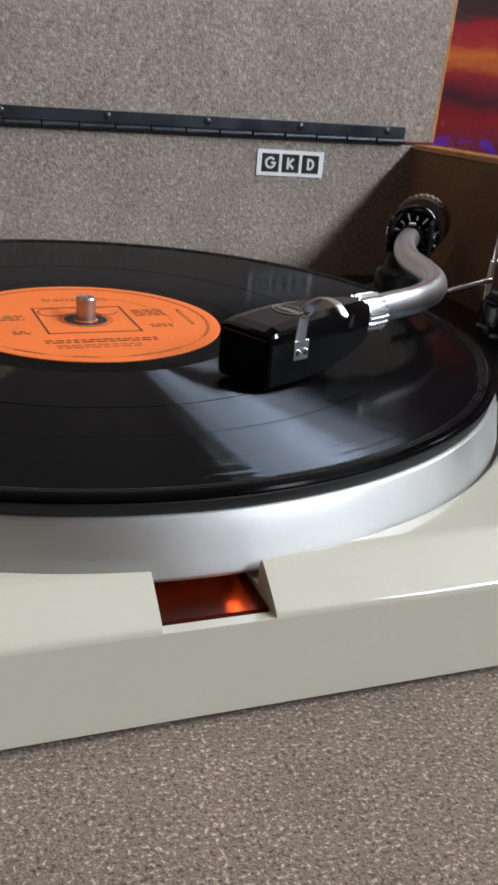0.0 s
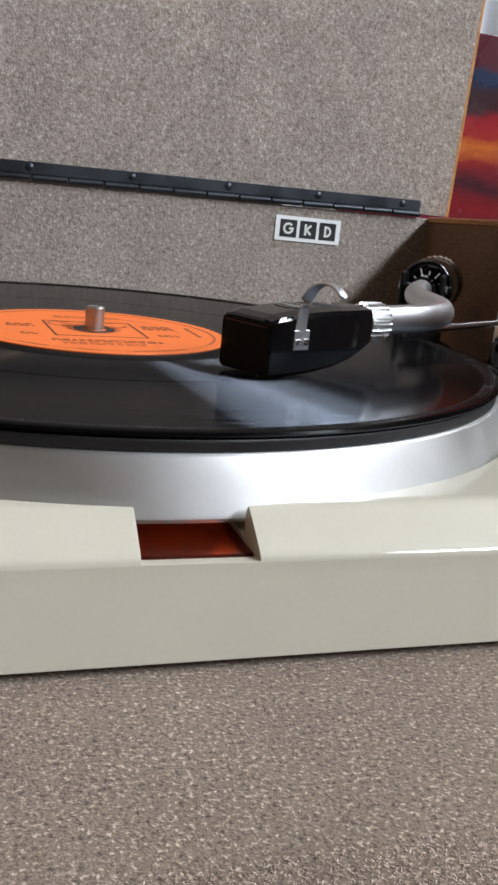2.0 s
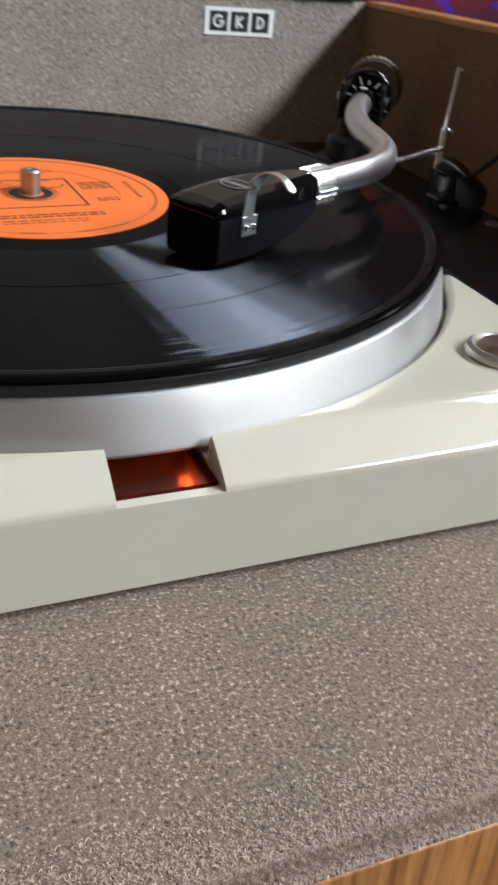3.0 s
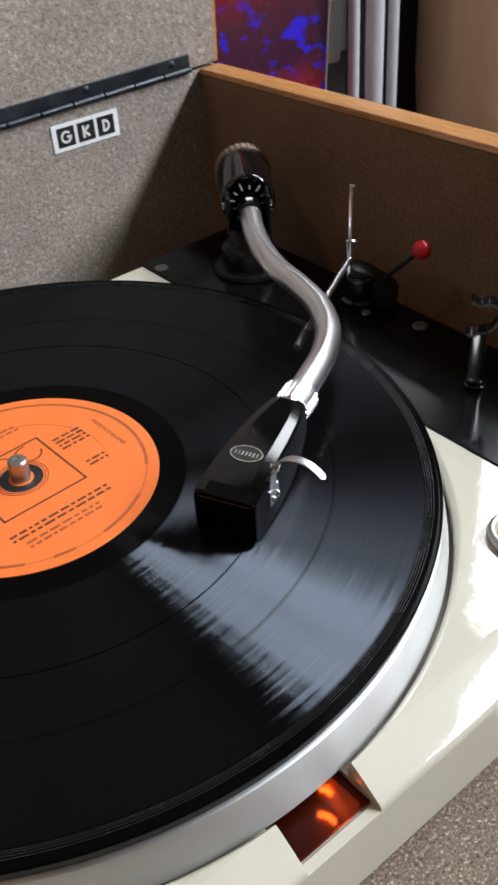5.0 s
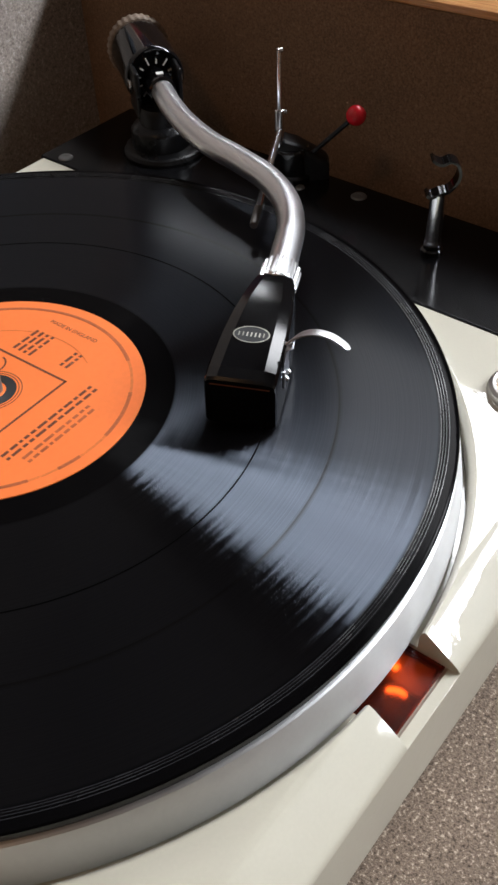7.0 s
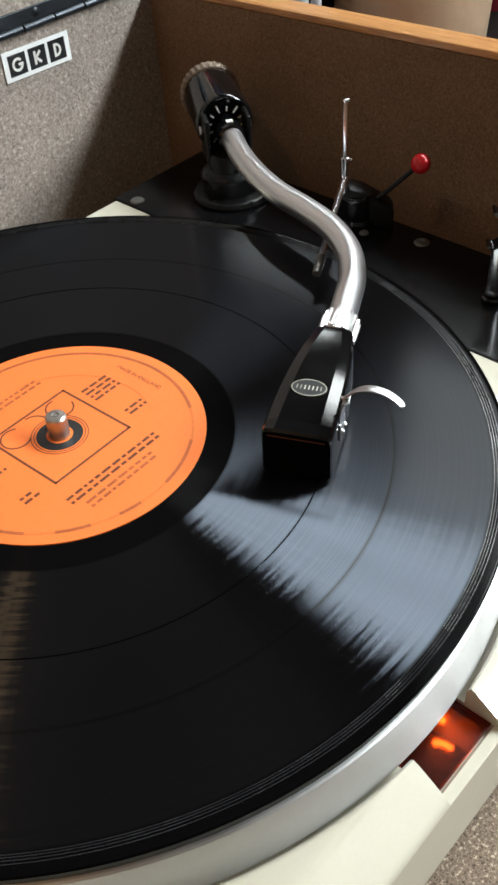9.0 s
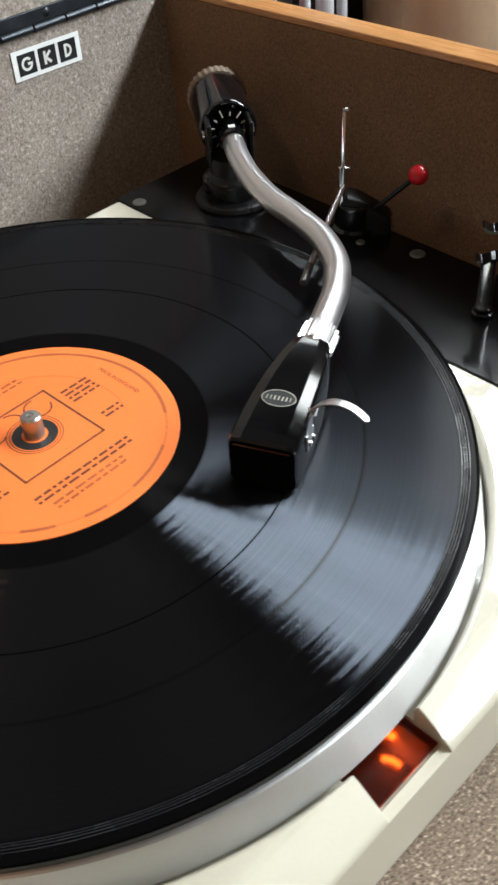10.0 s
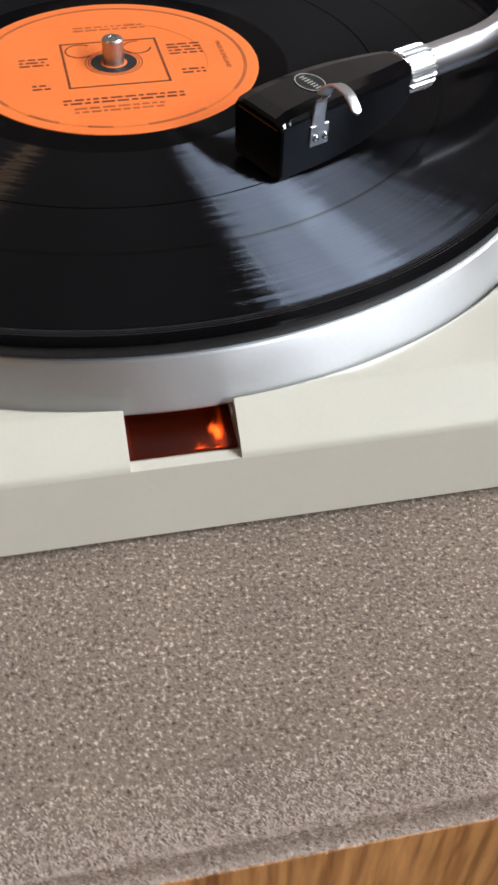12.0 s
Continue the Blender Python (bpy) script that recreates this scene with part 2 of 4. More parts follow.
shimmer = ramp(VINYL, groove.outputs[0], [(0.3, (0.88,) * 3), (0.7, (1.08,) * 3)])
sheen = mix(VINYL, 1.0, gloss, shimmer, "MULTIPLY")
wire(VINYL, sheen, streak.inputs["Color"])
# the flat lands between the grooves
land = VINYL.node_tree.nodes.new("ShaderNodeBsdfAnisotropic")
land.distribution = "BECKMANN"
land.inputs["Anisotropy"].default_value = 0.70
land.inputs["Roughness"].default_value = 0.31
wire(VINYL, groove_run.outputs[0], land.inputs["Tangent"])
wire(VINYL, mix(VINYL, 1.0, sheen, (0.20, 0.20, 0.20), "MULTIPLY"), land.inputs["Color"])
whole = VINYL.node_tree.nodes.new("ShaderNodeAddShader")
wire(VINYL, together.outputs[0], whole.inputs[0])
wire(VINYL, land.outputs[0], whole.inputs[1])
wire(VINYL, whole.outputs[0], VINYL.node_tree.nodes["Material Output"].inputs["Surface"])

RED_GLASS = material("red_glass", (0.40, 0.050, 0.015), 0.27, **{"Transmission Weight": 0.95, "IOR": 1.25})
NEON = material("neon_glow", (1.0, 0.25, 0.05), 0.4)
shader(NEON).inputs["Emission Color"].default_value = (1.0, 0.72, 0.22, 1)
shader(NEON).inputs["Emission Strength"].default_value = 14.0

# ---- builders ----


def weigh_normals(me, angle):
    """Shades large flat faces flat up to their rounded edges."""
    around = [[] for v in me.vertices]
    for p in me.polygons:
        for v in p.vertices:
            around[v].append((p.normal.copy(), p.area))
    limit, out = math.cos(radians(angle)), []
    for p in me.polygons:
        n = p.normal.copy()
        for v in p.vertices:
            total = Vector((0, 0, 0))
            for m, area in around[v]:
                if m.dot(n) > limit:
                    total += m * area
            out.append(tuple(total.normalized()) if total.length > 0 else tuple(n))
    me.normals_split_custom_set(out)


def part(name, bm, mat, parent=None, label="", smooth=35.0):
    me = bpy.data.meshes.new(name)
    bmesh.ops.recalc_face_normals(bm, faces=bm.faces)
    bm.to_mesh(me)
    bm.free()
    me.materials.append(mat)
    if smooth:
        for p in me.polygons:
            p.use_smooth = True
        weigh_normals(me, smooth)
    ob = new(name, me)
    ob.parent = parent
    if label:
        ob["label"] = label
    return ob


def thing(name, label, category, m=None, group="", kind=""):
    ob = new(name)
    ob.empty_display_size = 0.02
    if m is not None:
        ob.matrix_world = m
    return tagged(ob, label, category, group, kind)


def box(x0, x1, y0, y1, z0, z1, bevel=0.0, bm=None, segments=3):
    fresh = bmesh.new()
    bmesh.ops.create_cube(fresh, size=1.0, matrix=Matrix.Translation(((x0 + x1) / 2, (y0 + y1) / 2, (z0 + z1) / 2)) @ Matrix.Diagonal((x1 - x0, y1 - y0, z1 - z0, 1)))
    if bevel:
        bmesh.ops.bevel(fresh, geom=fresh.edges[:], offset=bevel, segments=segments, profile=0.5, affect="EDGES")
    return join(bm, fresh)


def join(bm, fresh):
    if bm is None:
        return fresh
    me = bpy.data.meshes.new("scrap")
    fresh.to_mesh(me)
    fresh.free()
    bm.from_mesh(me)
    bpy.data.meshes.remove(me)
    return bm


def lathe(profile, m=None, steps=64, bm=None, closed=False):
    """Turns (radius, height) points round z."""
    fresh = bmesh.new()
    rings = []
    for r, z in profile:
        if r < 1e-7:
            rings.append([fresh.verts.new((0, 0, z))])
        else:
            rings.append([fresh.verts.new((r * math.cos(2 * math.pi * k / steps), r * math.sin(2 * math.pi * k / steps), z)) for k in range(steps)])
    pairs = list(zip(rings, rings[1:])) + ([(rings[-1], rings[0])] if closed else [])
    for a, b in pairs:
        for k in range(steps):
            q = (k + 1) % steps
            ring = [a[k % len(a)], a[q % len(a)], b[q % len(b)], b[k % len(b)]]
            ring = list(dict.fromkeys(ring))
            if len(ring) > 2:
                fresh.faces.new(ring)
    if m is not None:
        bmesh.ops.transform(fresh, matrix=m, verts=fresh.verts)
    return join(bm, fresh)


def along(a, b):
    """A pose at a whose z axis points to b."""
    a, b = Vector(a), Vector(b)
    return Matrix.Translation(a) @ (b - a).to_track_quat("Z", "Y").to_matrix().to_4x4()


def rod(a, b, r, edge=0.0003, steps=24, bm=None):
    n = (Vector(b) - Vector(a)).length
    e = min(edge, r * 0.5)
    return lathe([(0, 0), (r - e, 0), (r, e), (r, n - e), (r - e, n), (0, n)], along(a, b), steps, bm)


def smooth_path(points, per=8):
    pts = [Vector(p) for p in points]
    ends = [2 * pts[0] - pts[1]] + pts + [2 * pts[-1] - pts[-2]]
    out = []
    for k in range(1, len(ends) - 2):
        p0, p1, p2, p3 = ends[k - 1:k + 3]
        for s in range(per):
            t = s / per
            out.append(0.5 * (2 * p1 + (p2 - p0) * t + (2 * p0 - 5 * p1 + 4 * p2 - p3) * t * t + (3 * p1 - p0 - 3 * p2 + p3) * t ** 3))
    return out + [pts[-1]]


def sweep(path, section, up=(0, 0, 1), bm=None, width=None):
    """Carries a closed (side, up) section along a path."""
    fresh = bmesh.new()
    rings = []
    for k, p in enumerate(path):
        d = (path[min(k + 1, len(path) - 1)] - path[max(k - 1, 0)]).normalized()
        side = d.cross(Vector(up)).normalized()
        top = side.cross(d)
        w = width(k / (len(path) - 1)) if width else 1.0
        rings.append([fresh.verts.new(p + side * a * w + top * b) for a, b in section])
    n = len(section)
    for a, b in zip(rings, rings[1:]):
        for k in range(n):
            fresh.faces.new((a[k], a[(k + 1) % n], b[(k + 1) % n], b[k]))
    fresh.faces.new(rings[0])
    fresh.faces.new(rings[-1])
    return join(bm, fresh)


def circle(r, n=20):
    return [(r * math.cos(2 * math.pi * k / n), r * math.sin(2 * math.pi * k / n)) for k in range(n)]


def loft(sections):
    fresh = bmesh.new()
    rings = [[fresh.verts.new(p) for p in s] for s in sections]
    n = len(rings[0])
    for a, b in zip(rings, rings[1:]):
        for k in range(n):
            fresh.faces.new((a[k], a[(k + 1) % n], b[(k + 1) % n], b[k]))
    fresh.faces.new(rings[0])
    fresh.faces.new(rings[-1])
    return fresh


def extrude_x(profile, x0, x1):
    return loft([[(x, y, z) for y, z in profile] for x in (x0, x1)])


def arc_bar(r0, r1, a0, a1, z, h, bm=None, steps=24):
    fresh = bmesh.new()
    n = max(2, int(steps * abs(a1 - a0) / 60))
    rows = []
    for k in range(n + 1):
        a = radians(a0 + (a1 - a0) * k / n)
        c, s = math.cos(a), math.sin(a)
        rows.append([fresh.verts.new((r * c, r * s, q)) for r, q in ((r0, z), (r1, z), (r1, z + h), (r0, z + h))])
    for a, b in zip(rows, rows[1:]):
        for k in range(4):
            fresh.faces.new((a[k], a[(k + 1) % 4], b[(k + 1) % 4], b[k]))
    fresh.faces.new(rows[0])
    fresh.faces.new(rows[-1])
    return join(bm, fresh)


def carve(body, cutters, bevel):
    """Cuts the cutters out of the body and rounds the edges that are left."""
    knives = []
    for bm in cutters:
        me = bpy.data.meshes.new("knife")
        bmesh.ops.recalc_face_normals(bm, faces=bm.faces)
        bm.to_mesh(me)
        bm.free()
        ob = new("knife", me)
        knives.append(ob)
        cut = body.modifiers.new("cut", "BOOLEAN")
        cut.operation, cut.solver, cut.object = "DIFFERENCE", "EXACT", ob
    round_off = body.modifiers.new("round", "BEVEL")
    round_off.width, round_off.segments, round_off.limit_method, round_off.angle_limit = bevel, 3, "ANGLE", radians(32)
    bpy.context.view_layer.update()
    done = bpy.data.meshes.new_from_object(body.evaluated_get(bpy.context.evaluated_depsgraph_get()))
    body.modifiers.clear()
    body.data = done
    for p in done.polygons:
        p.use_smooth = True
    weigh_normals(done, 42)
    for ob in knives:
        bpy.data.objects.remove(ob)


def letters(name, text, size, m, mat, parent, depth=0.0001):
    data = bpy.data.curves.new(name, "FONT")
    data.body, data.size, data.align_x, data.align_y, data.extrude = text, size, "CENTER", "CENTER", depth
    scrap = new("scrap", data)
    bpy.context.view_layer.update()
    me = bpy.data.meshes.new_from_object(scrap.evaluated_get(bpy.context.evaluated_depsgraph_get()))
    bpy.data.objects.remove(scrap)
    me.materials.clear()
    me.materials.append(mat)
    ob = new(name, me)
    ob.parent = parent
    ob.matrix_basis = m
    return ob


# ---- the room ----
FLOOR_Z = -0.45


def setting(name, bm, mat, label, category="wall"):
    return tagged(part(name, bm, mat, smooth=0), label, category, kind="structure")


N, SOUTH, EAST, TOP = 2.2, -3.4, 1.30, 2.75
setting("floor", box(-2.4, EAST + 0.15, SOUTH, N, FLOOR_Z - 0.1, FLOOR_Z), FLOOR, "dark brown wooden floor of the room", "floor")
setting("ceiling", box(-2.4, EAST + 0.15, SOUTH, N, TOP, TOP + 0.1), CEILING, "plain dim painted ceiling of the room", "ceiling")
setting("wall_north", box(-2.4, EAST + 0.15, N, N + 0.12, FLOOR_Z, TOP), PLASTER, "plain warm brown plastered wall of the room")
setting("wall_south", box(-2.4, EAST + 0.15, SOUTH - 0.12, SOUTH, FLOOR_Z, TOP), PLASTER, "plain warm brown plastered wall of the room")
setting("wall_west", box(-2.52, -2.4, SOUTH - 0.12, N + 0.12, FLOOR_Z, TOP), PLASTER, "plain warm brown plastered wall of the room")
east = box(EAST, EAST + 0.15, SOUTH, -2.26, FLOOR_Z, TOP)
for y0, y1, z0, z1 in ((-2.26, -0.20, 1.01, 1.43), (-0.10, 0.72, 1.01, 1.62), (0.82, 1.22, 0.92, 1.03)):
    box(EAST, EAST + 0.15, y0, y1, FLOOR_Z, z0, bm=east)
    box(EAST, EAST + 0.15, y0, y1, z1, TOP, bm=east)
box(EAST, EAST + 0.15, -0.20, -0.10, FLOOR_Z, TOP, bm=east)
box(EAST, EAST + 0.15, 0.72, 0.82, FLOOR_Z, TOP, bm=east)
box(EAST, EAST + 0.15, 1.22, N, FLOOR_Z, TOP, bm=east)
setting("wall_east", east, PLASTER, "warm brown plastered wall with three window openings")


def window(name, x0, x1, z0, z1, bars, m):
    ob = thing(name, "window with a white painted frame", "window", m, kind="structure")
    for b in ((x0, x1, z0, z0 + 0.02), (x0, x1, z1 - 0.02, z1), (x0, x0 + 0.03, z0 + 0.02, z1 - 0.02), (x1 - 0.03, x1, z0 + 0.02, z1 - 0.02)):
        part("window_frame", box(b[0], b[1], -0.03, 0.03, b[2], b[3], 0.004), WHITE_PAPER, ob)
    for x in bars:
        part("mullion", box(x - 0.02, x + 0.02, -0.02, 0.02, z0 + 0.02, z1 - 0.02, 0.003), WHITE_PAPER, ob)


window("window_1", -1.03, 1.03, 1.01, 1.43, (0.22,), pose(EAST + 0.008, -1.23, 0, 0, 0, 90))
window("window_2", -0.41, 0.41, 1.01, 1.62, (), pose(EAST + 0.008, 0.31, 0, 0, 0, 90))
window("window_3", -0.20, 0.20, 0.92, 1.03, (), pose(EAST + 0.008, 1.02, 0, 0, 0, 90))

# ---- the cabinet that holds the turntable ----
HOLD = Matrix.Translation((0, -0.172, -0.0485)) @ pose(0, 0, 0, -1.8) @ Matrix.Translation((0, 0.172, 0.0485))
cabinet = thing("record_player_cabinet", "open wooden record player cabinet lined with speckled brown felt, lid raised", "cabinet", HOLD)
BASE = -0.0508
NOSE_R, NOSE_Y = 0.0036, -0.2510
nose = [(NOSE_Y - NOSE_R * math.sin(radians(a)), BASE - NOSE_R + NOSE_R * math.cos(radians(a))) for a in range(0, 91, 10)]
part("felt_floor", extrude_x([(0.195, BASE), *nose, (NOSE_Y - NOSE_R, BASE - NOSE_R - 0.001), (0.195, BASE - NOSE_R - 0.001)], -0.272, 0.241), FELT, cabinet, "speckled brown felt over a rounded front edge", 50)
part("front_panel", box(-0.286, 0.2548, -0.2548, -0.240, -0.385, BASE - NOSE_R - 0.0014, 0.0008), FRONT_WOOD, cabinet, "varnished walnut veneer with upright grain")
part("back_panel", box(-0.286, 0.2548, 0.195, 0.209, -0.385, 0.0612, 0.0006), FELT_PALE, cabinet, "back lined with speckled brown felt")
for x0, x1 in ((0.241, 0.2528), (-0.284, -0.2722)):
    part("side_panel", box(x0, x1, -0.2395, 0.1948, -0.12, 0.0585, 0.0004), FELT_SHADED, cabinet, "side lined with speckled brown felt")
    part("outer_side", box(*((x1, x1 + 0.002) if x0 > 0 else (x0 - 0.002, x0)), -0.2395, 0.1948, -0.385, 0.0585, 0.0003), FRONT_WOOD, cabinet, "veneered outer side")
    part("edge_lipping", box(x0 - 0.0004, x1 + 0.0024, -0.2395, 0.1948, 0.0586, 0.0622, 0.0009), TRIM_WOOD, cabinet, "honey-coloured wooden lipping")
for x in (-0.27, 0.225):
    part("corner_bead", box(x - 0.0, x + 0.0158, 0.1905, 0.1948, BASE, BASE + 0.004, 0.001), TRIM_WOOD, cabinet)
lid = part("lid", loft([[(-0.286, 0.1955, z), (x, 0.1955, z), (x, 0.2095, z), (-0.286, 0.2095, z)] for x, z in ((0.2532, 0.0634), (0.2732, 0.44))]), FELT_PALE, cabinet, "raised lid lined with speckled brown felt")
part("lid_lipping", loft([[(x, 0.1958, z), (x + 0.0018, 0.1958, z), (x + 0.0018, 0.2092, z), (x, 0.2092, z)] for x, z in ((0.2534, 0.0634), (0.2734, 0.44))]), TRIM_WOOD, lid, "thin orange wooden edge")
for x in (-0.25, 0.215):
    for y in (-0.215, 0.17):
        part("foot", rod((x, y, -0.425 - y * 0.0314), (x, y, -0.38), 0.018), BLACK_SATIN, cabinet)
hinge = part("hinge", box(-0.286, 0.2335, 0.1936, 0.1953, 0.0652, 0.0718, 0.0003), HINGE, cabinet, "long dark steel piano hinge")
for k in range(26):
    a = -0.286 + k * 0.02
    part("knuckle", rod((a + 0.0004, 0.1936, 0.0632), (min(a + 0.0196, 0.2335), 0.1936, 0.0634), 0.0018, steps=14), HINGE, hinge)
for k in range(9):
    x = -0.235 + k * 0.057
    screw = lathe([(0, 0.0006), (0.0012, 0.0006), (0.0022, 0.0001), (0.0022, 0)], Matrix.Translation((x, 0.1936, 0.0688)) @ pose(0, 0, 0, 90), 16)
    part("screw", screw, HINGE, hinge)

# a white sticker with three black squares on the back of the cabinet
sticker = thing("sticker", "white sticker with three black squares on the felt back", "sticker", HOLD @ pose(0.1597, 0.1946, 0.0478, 90, 0.8, 0))
part("paper", box(-0.0212, 0.0212, -0.0074, 0.0074, 0.0, 0.0003, 0.0001), WHITE_PAPER, sticker)
for k in (-1, 0, 1):
    x = k * 0.0128
    part("black_square", box(x - 0.0054, x + 0.0054, -0.0052, 0.0052, 0.0003, 0.00045), BLACK_PRINT, sticker, smooth=0)
mark = arc_bar(0.0021, 0.0034, 40, 345, 0.00045, 0.0001)
box(0.0004, 0.0034, -0.0007, 0.0006, 0.00045, 0.00055, bm=mark)
bmesh.ops.transform(mark, matrix=Matrix.Translation((-0.0128, 0, 0)), verts=mark.verts)
part("white_mark", mark, WHITE_PRINT, sticker, smooth=0)
mark = box(-0.0024, -0.0010, -0.0033, 0.0033, 0.00045, 0.00055)
for turn in (42, -42):
    arm = box(0, 0.0042, -0.0007, 0.0007, 0.00045, 0.00055)
    bmesh.ops.transform(arm, matrix=pose(-0.0012, 0, 0, 0, 0, turn), verts=arm.verts)
    join(mark, arm)
part("white_mark", mark, WHITE_PRINT, sticker, smooth=0)
mark = arc_bar(0.0020, 0.0033, -90, 90, 0.00045, 0.0001)
box(-0.0014, 0.0, -0.0033, 0.0033, 0.00045, 0.00055, bm=mark)
bmesh.ops.transform(mark, matrix=Matrix.Translation((0.0120, 0, 0)), verts=mark.verts)
part("white_mark", mark, WHITE_PRINT, sticker, smooth=0)

# ---- the turntable ----
DECK = -0.0157
turntable = thing("turntable", "cream enamelled turntable with a black arm board and silver platter", "turntable", Matrix.Translation((0, 0, 0)))
bow = [(-0.1695, -0.0487), (-0.1675, -0.0260), (-0.1672, -0.0249), (-0.1665, -0.0240), (-0.1655, -0.0232), (-0.1630, -0.0214), (-0.1600, -0.0193), (-0.1572, -0.0174), (-0.1548, -0.0162), (-0.1520, -0.0157)]
chassis = part("chassis", extrude_x([*bow, (0.130, DECK), (0.1325, -0.0175), (0.1335, -0.0487)], -0.192, 0.2075), CREAM, turntable, "cream enamelled metal chassis with a stepped slot")
carve(chassis, [
    lathe([(0, -0.0245), (0.1546, -0.0245), (0.1546, -0.0192), (0.1551, -0.0176), (0.1561, -0.0163), (0.1575, -0.0156), (0.1575, 0.01), (0, 0.01)], steps=160),
    loft([[(-0.0150, y, z), (0.0126, y, z), (0.0126, y, 0.0), (-0.0150, y, 0.0)] for y, z in ((-0.140, -0.0268), (-0.1632, -0.0268), (-0.1640, -0.0258), (-0.180, -0.0250))]),
    box(-0.0138, 0.0116, -0.1622, -0.1300, -0.0452, -0.0250),
    box(0.1423, 0.22, -0.1600, 0.140, -0.0180, 0.0),
], 0.0009)
part("base_frame", box(-0.186, 0.2015, -0.160, 0.1275, -0.0640, -0.0440, 0.001), BLACK_SATIN, turntable, "dark recessed base under the chassis")
board = part("arm_board", box(0.1428, 0.2072, -0.1597, 0.1328, -0.0178, -0.0152, 0.0006), BOARD_BLACK, turntable, "glossy black arm board")
for x, y, r in ((0.1480, 0.1205, 0.0036), (0.1980, -0.0142, 0.0036), (0.1893, 0.0118, 0.0022)):
    part("board_screw", lathe([(0, 0.0005), (r * 0.35, 0.0005), (r * 0.40, 0.0008), (r * 0.86, 0.0007), (r, 0.0002), (r, 0)], Matrix.Translation((x, y, -0.0152)), 24), DULL, board)
platter = part("platter", lathe([(0, -0.0055), (0.1486, -0.0055), (0.1495, -0.0056), (0.1501, -0.0060), (0.1513, -0.0096), (0.1530, -0.0195), (0.1530, -0.0206), (0.1521, -0.0218), (0, -0.0218)], steps=200), RIM, turntable, "brushed silver metal platter with a bevelled rim", 11)
part("platter_mat", lathe([(0, -0.0019), (0.1480, -0.0019), (0.1488, -0.0023), (0.1491, -0.0030), (0.1489, -0.0053), (0, -0.0053)], steps=180), RUBBER, turntable, "black rubber platter mat")
part("spindle", lathe([(0, 0.0088), (0.0008, 0.0088), (0.0010, 0.0082), (0.0013, 0.0088), (0.0030, 0.0086), (0.0036, 0.0080), (0.0036, -0.0050), (0, -0.0050)], steps=32), SPINDLE, turntable, "short steel spindle")
strobe = part("strobe_window", box(-0.0148, 0.0124, -0.1630, -0.1420, -0.0266, -0.0254, 0.0002), RED_GLASS, turntable, "dark red strobe window with a glowing lamp behind")
# first tube is the lamp, the second glows in place of its wall reflection
for path in ([(0.0046, -0.1504, -0.0395), (0.0058, -0.1530, -0.0388), (0.0064, -0.1556, -0.0395)], [(0.0085, -0.1470, -0.0350), (0.0094, -0.1486, -0.0345), (0.0096, -0.1504, -0.0350)]):
    part("neon_and_reflection", sweep(smooth_path(path, 6), circle(0.0007, 10)), NEON, strobe, "glowing orange tube, for the neon lamp and its added reflection")
part("diffuser", box(0.0104, 0.0114, -0.1610, -0.1440, -0.0440, -0.0272, 0.0004), WHITE_PAPER, strobe, "pale diffuser beside the lamp")
level = part("level_bezel", lathe([(0.0, -0.0150), (0.0112, -0.0157), (0.0116, -0.0146), (0.0112, -0.0130), (0.0100, -0.0122), (0.0090, -0.0124), (0.0086, -0.0132), (0.0080, -0.0134), (0, -0.0134)], Matrix.Translation((0.1178, -0.1320, 0)), 48), SPINDLE, turntable, "round satin bezel of a spirit level")
part("level_glass", lathe([(0.0085, -0.0133), (0.0070, -0.0118), (0.0045, -0.0108), (0, -0.0104)], Matrix.Translation((0.1178, -0.1320, 0)), 40), PEARL, level, "domed pale metal cap")

# ---- the record ----
record = thing("record", "black vinyl long-playing record with an orange paper label", "record", pose(0, 0, 0, 0, 0, 0))
prof = [(0.0036, -0.0018), (0.0036, -0.0002), (0.0490, -0.0002), (0.0505, -0.0004), (0.0580, -0.0006), (0.0600, -0.0006), (0.1444, -0.0006), (0.1450, -0.0003), (0.1482, 0.0), (0.1495, -0.0004), (0.1499, -0.0010), (0.1495, -0.0015), (0.1482, -0.0018)]
part("disc", lathe(prof, steps=240, closed=True), VINYL, record, "grooved black vinyl")
DULL_BLACK = worn("worn_groove_edge", (0.02, 0.02, 0.022), 0.25, grain=700, spread=0.3)


def groove_top(r):
    """Just over the raised lead-in."""
    return -0.00055 if r < 0.1444 else (-0.0006 + (r - 0.1444) / 0.0006 * 0.0003 + 0.00005 if r < 0.1450 else -0.0003 + (r - 0.1450) / 0.0028 * 0.0003 + 0.00005)


for r in (0.1442, 0.1450, 0.1458, 0.1467):
    part("lead_in_groove", lathe([(r - 0.00012, -0.00062), (r - 0.00010, groove_top(r)), (r + 0.00010, groove_top(r)), (r + 0.00012, -0.00062)], steps=200, closed=True), DULL_BLACK, record, smooth=0)
for r, w in ((0.0905, 0.00024),):
    part("track_gap", lathe([(r - w, -0.0007), (r - w, -0.00057), (r + w, -0.00057), (r + w, -0.0007)], steps=200, closed=True), GROOVE, record, smooth=0)
label = part("label", lathe([(0.0036, -0.0004), (0.0036, 0.0), (0.0499, 0.0), (0.0500, -0.0002), (0.0500, -0.0004)], steps=128), ORANGE, record, "orange paper label with worn dark print")
PRINT = 0.00002
frame_bm = None
for turn in (0, 90, 180, 270):
    side = box(-0.0172, 0.0172, 0.0164, 0.0172, PRINT, PRINT + 0.00006)
    bmesh.ops.transform(side, matrix=pose(0, 0, 0, 0, 0, turn), verts=side.verts)
    frame_bm = join(frame_bm, side)
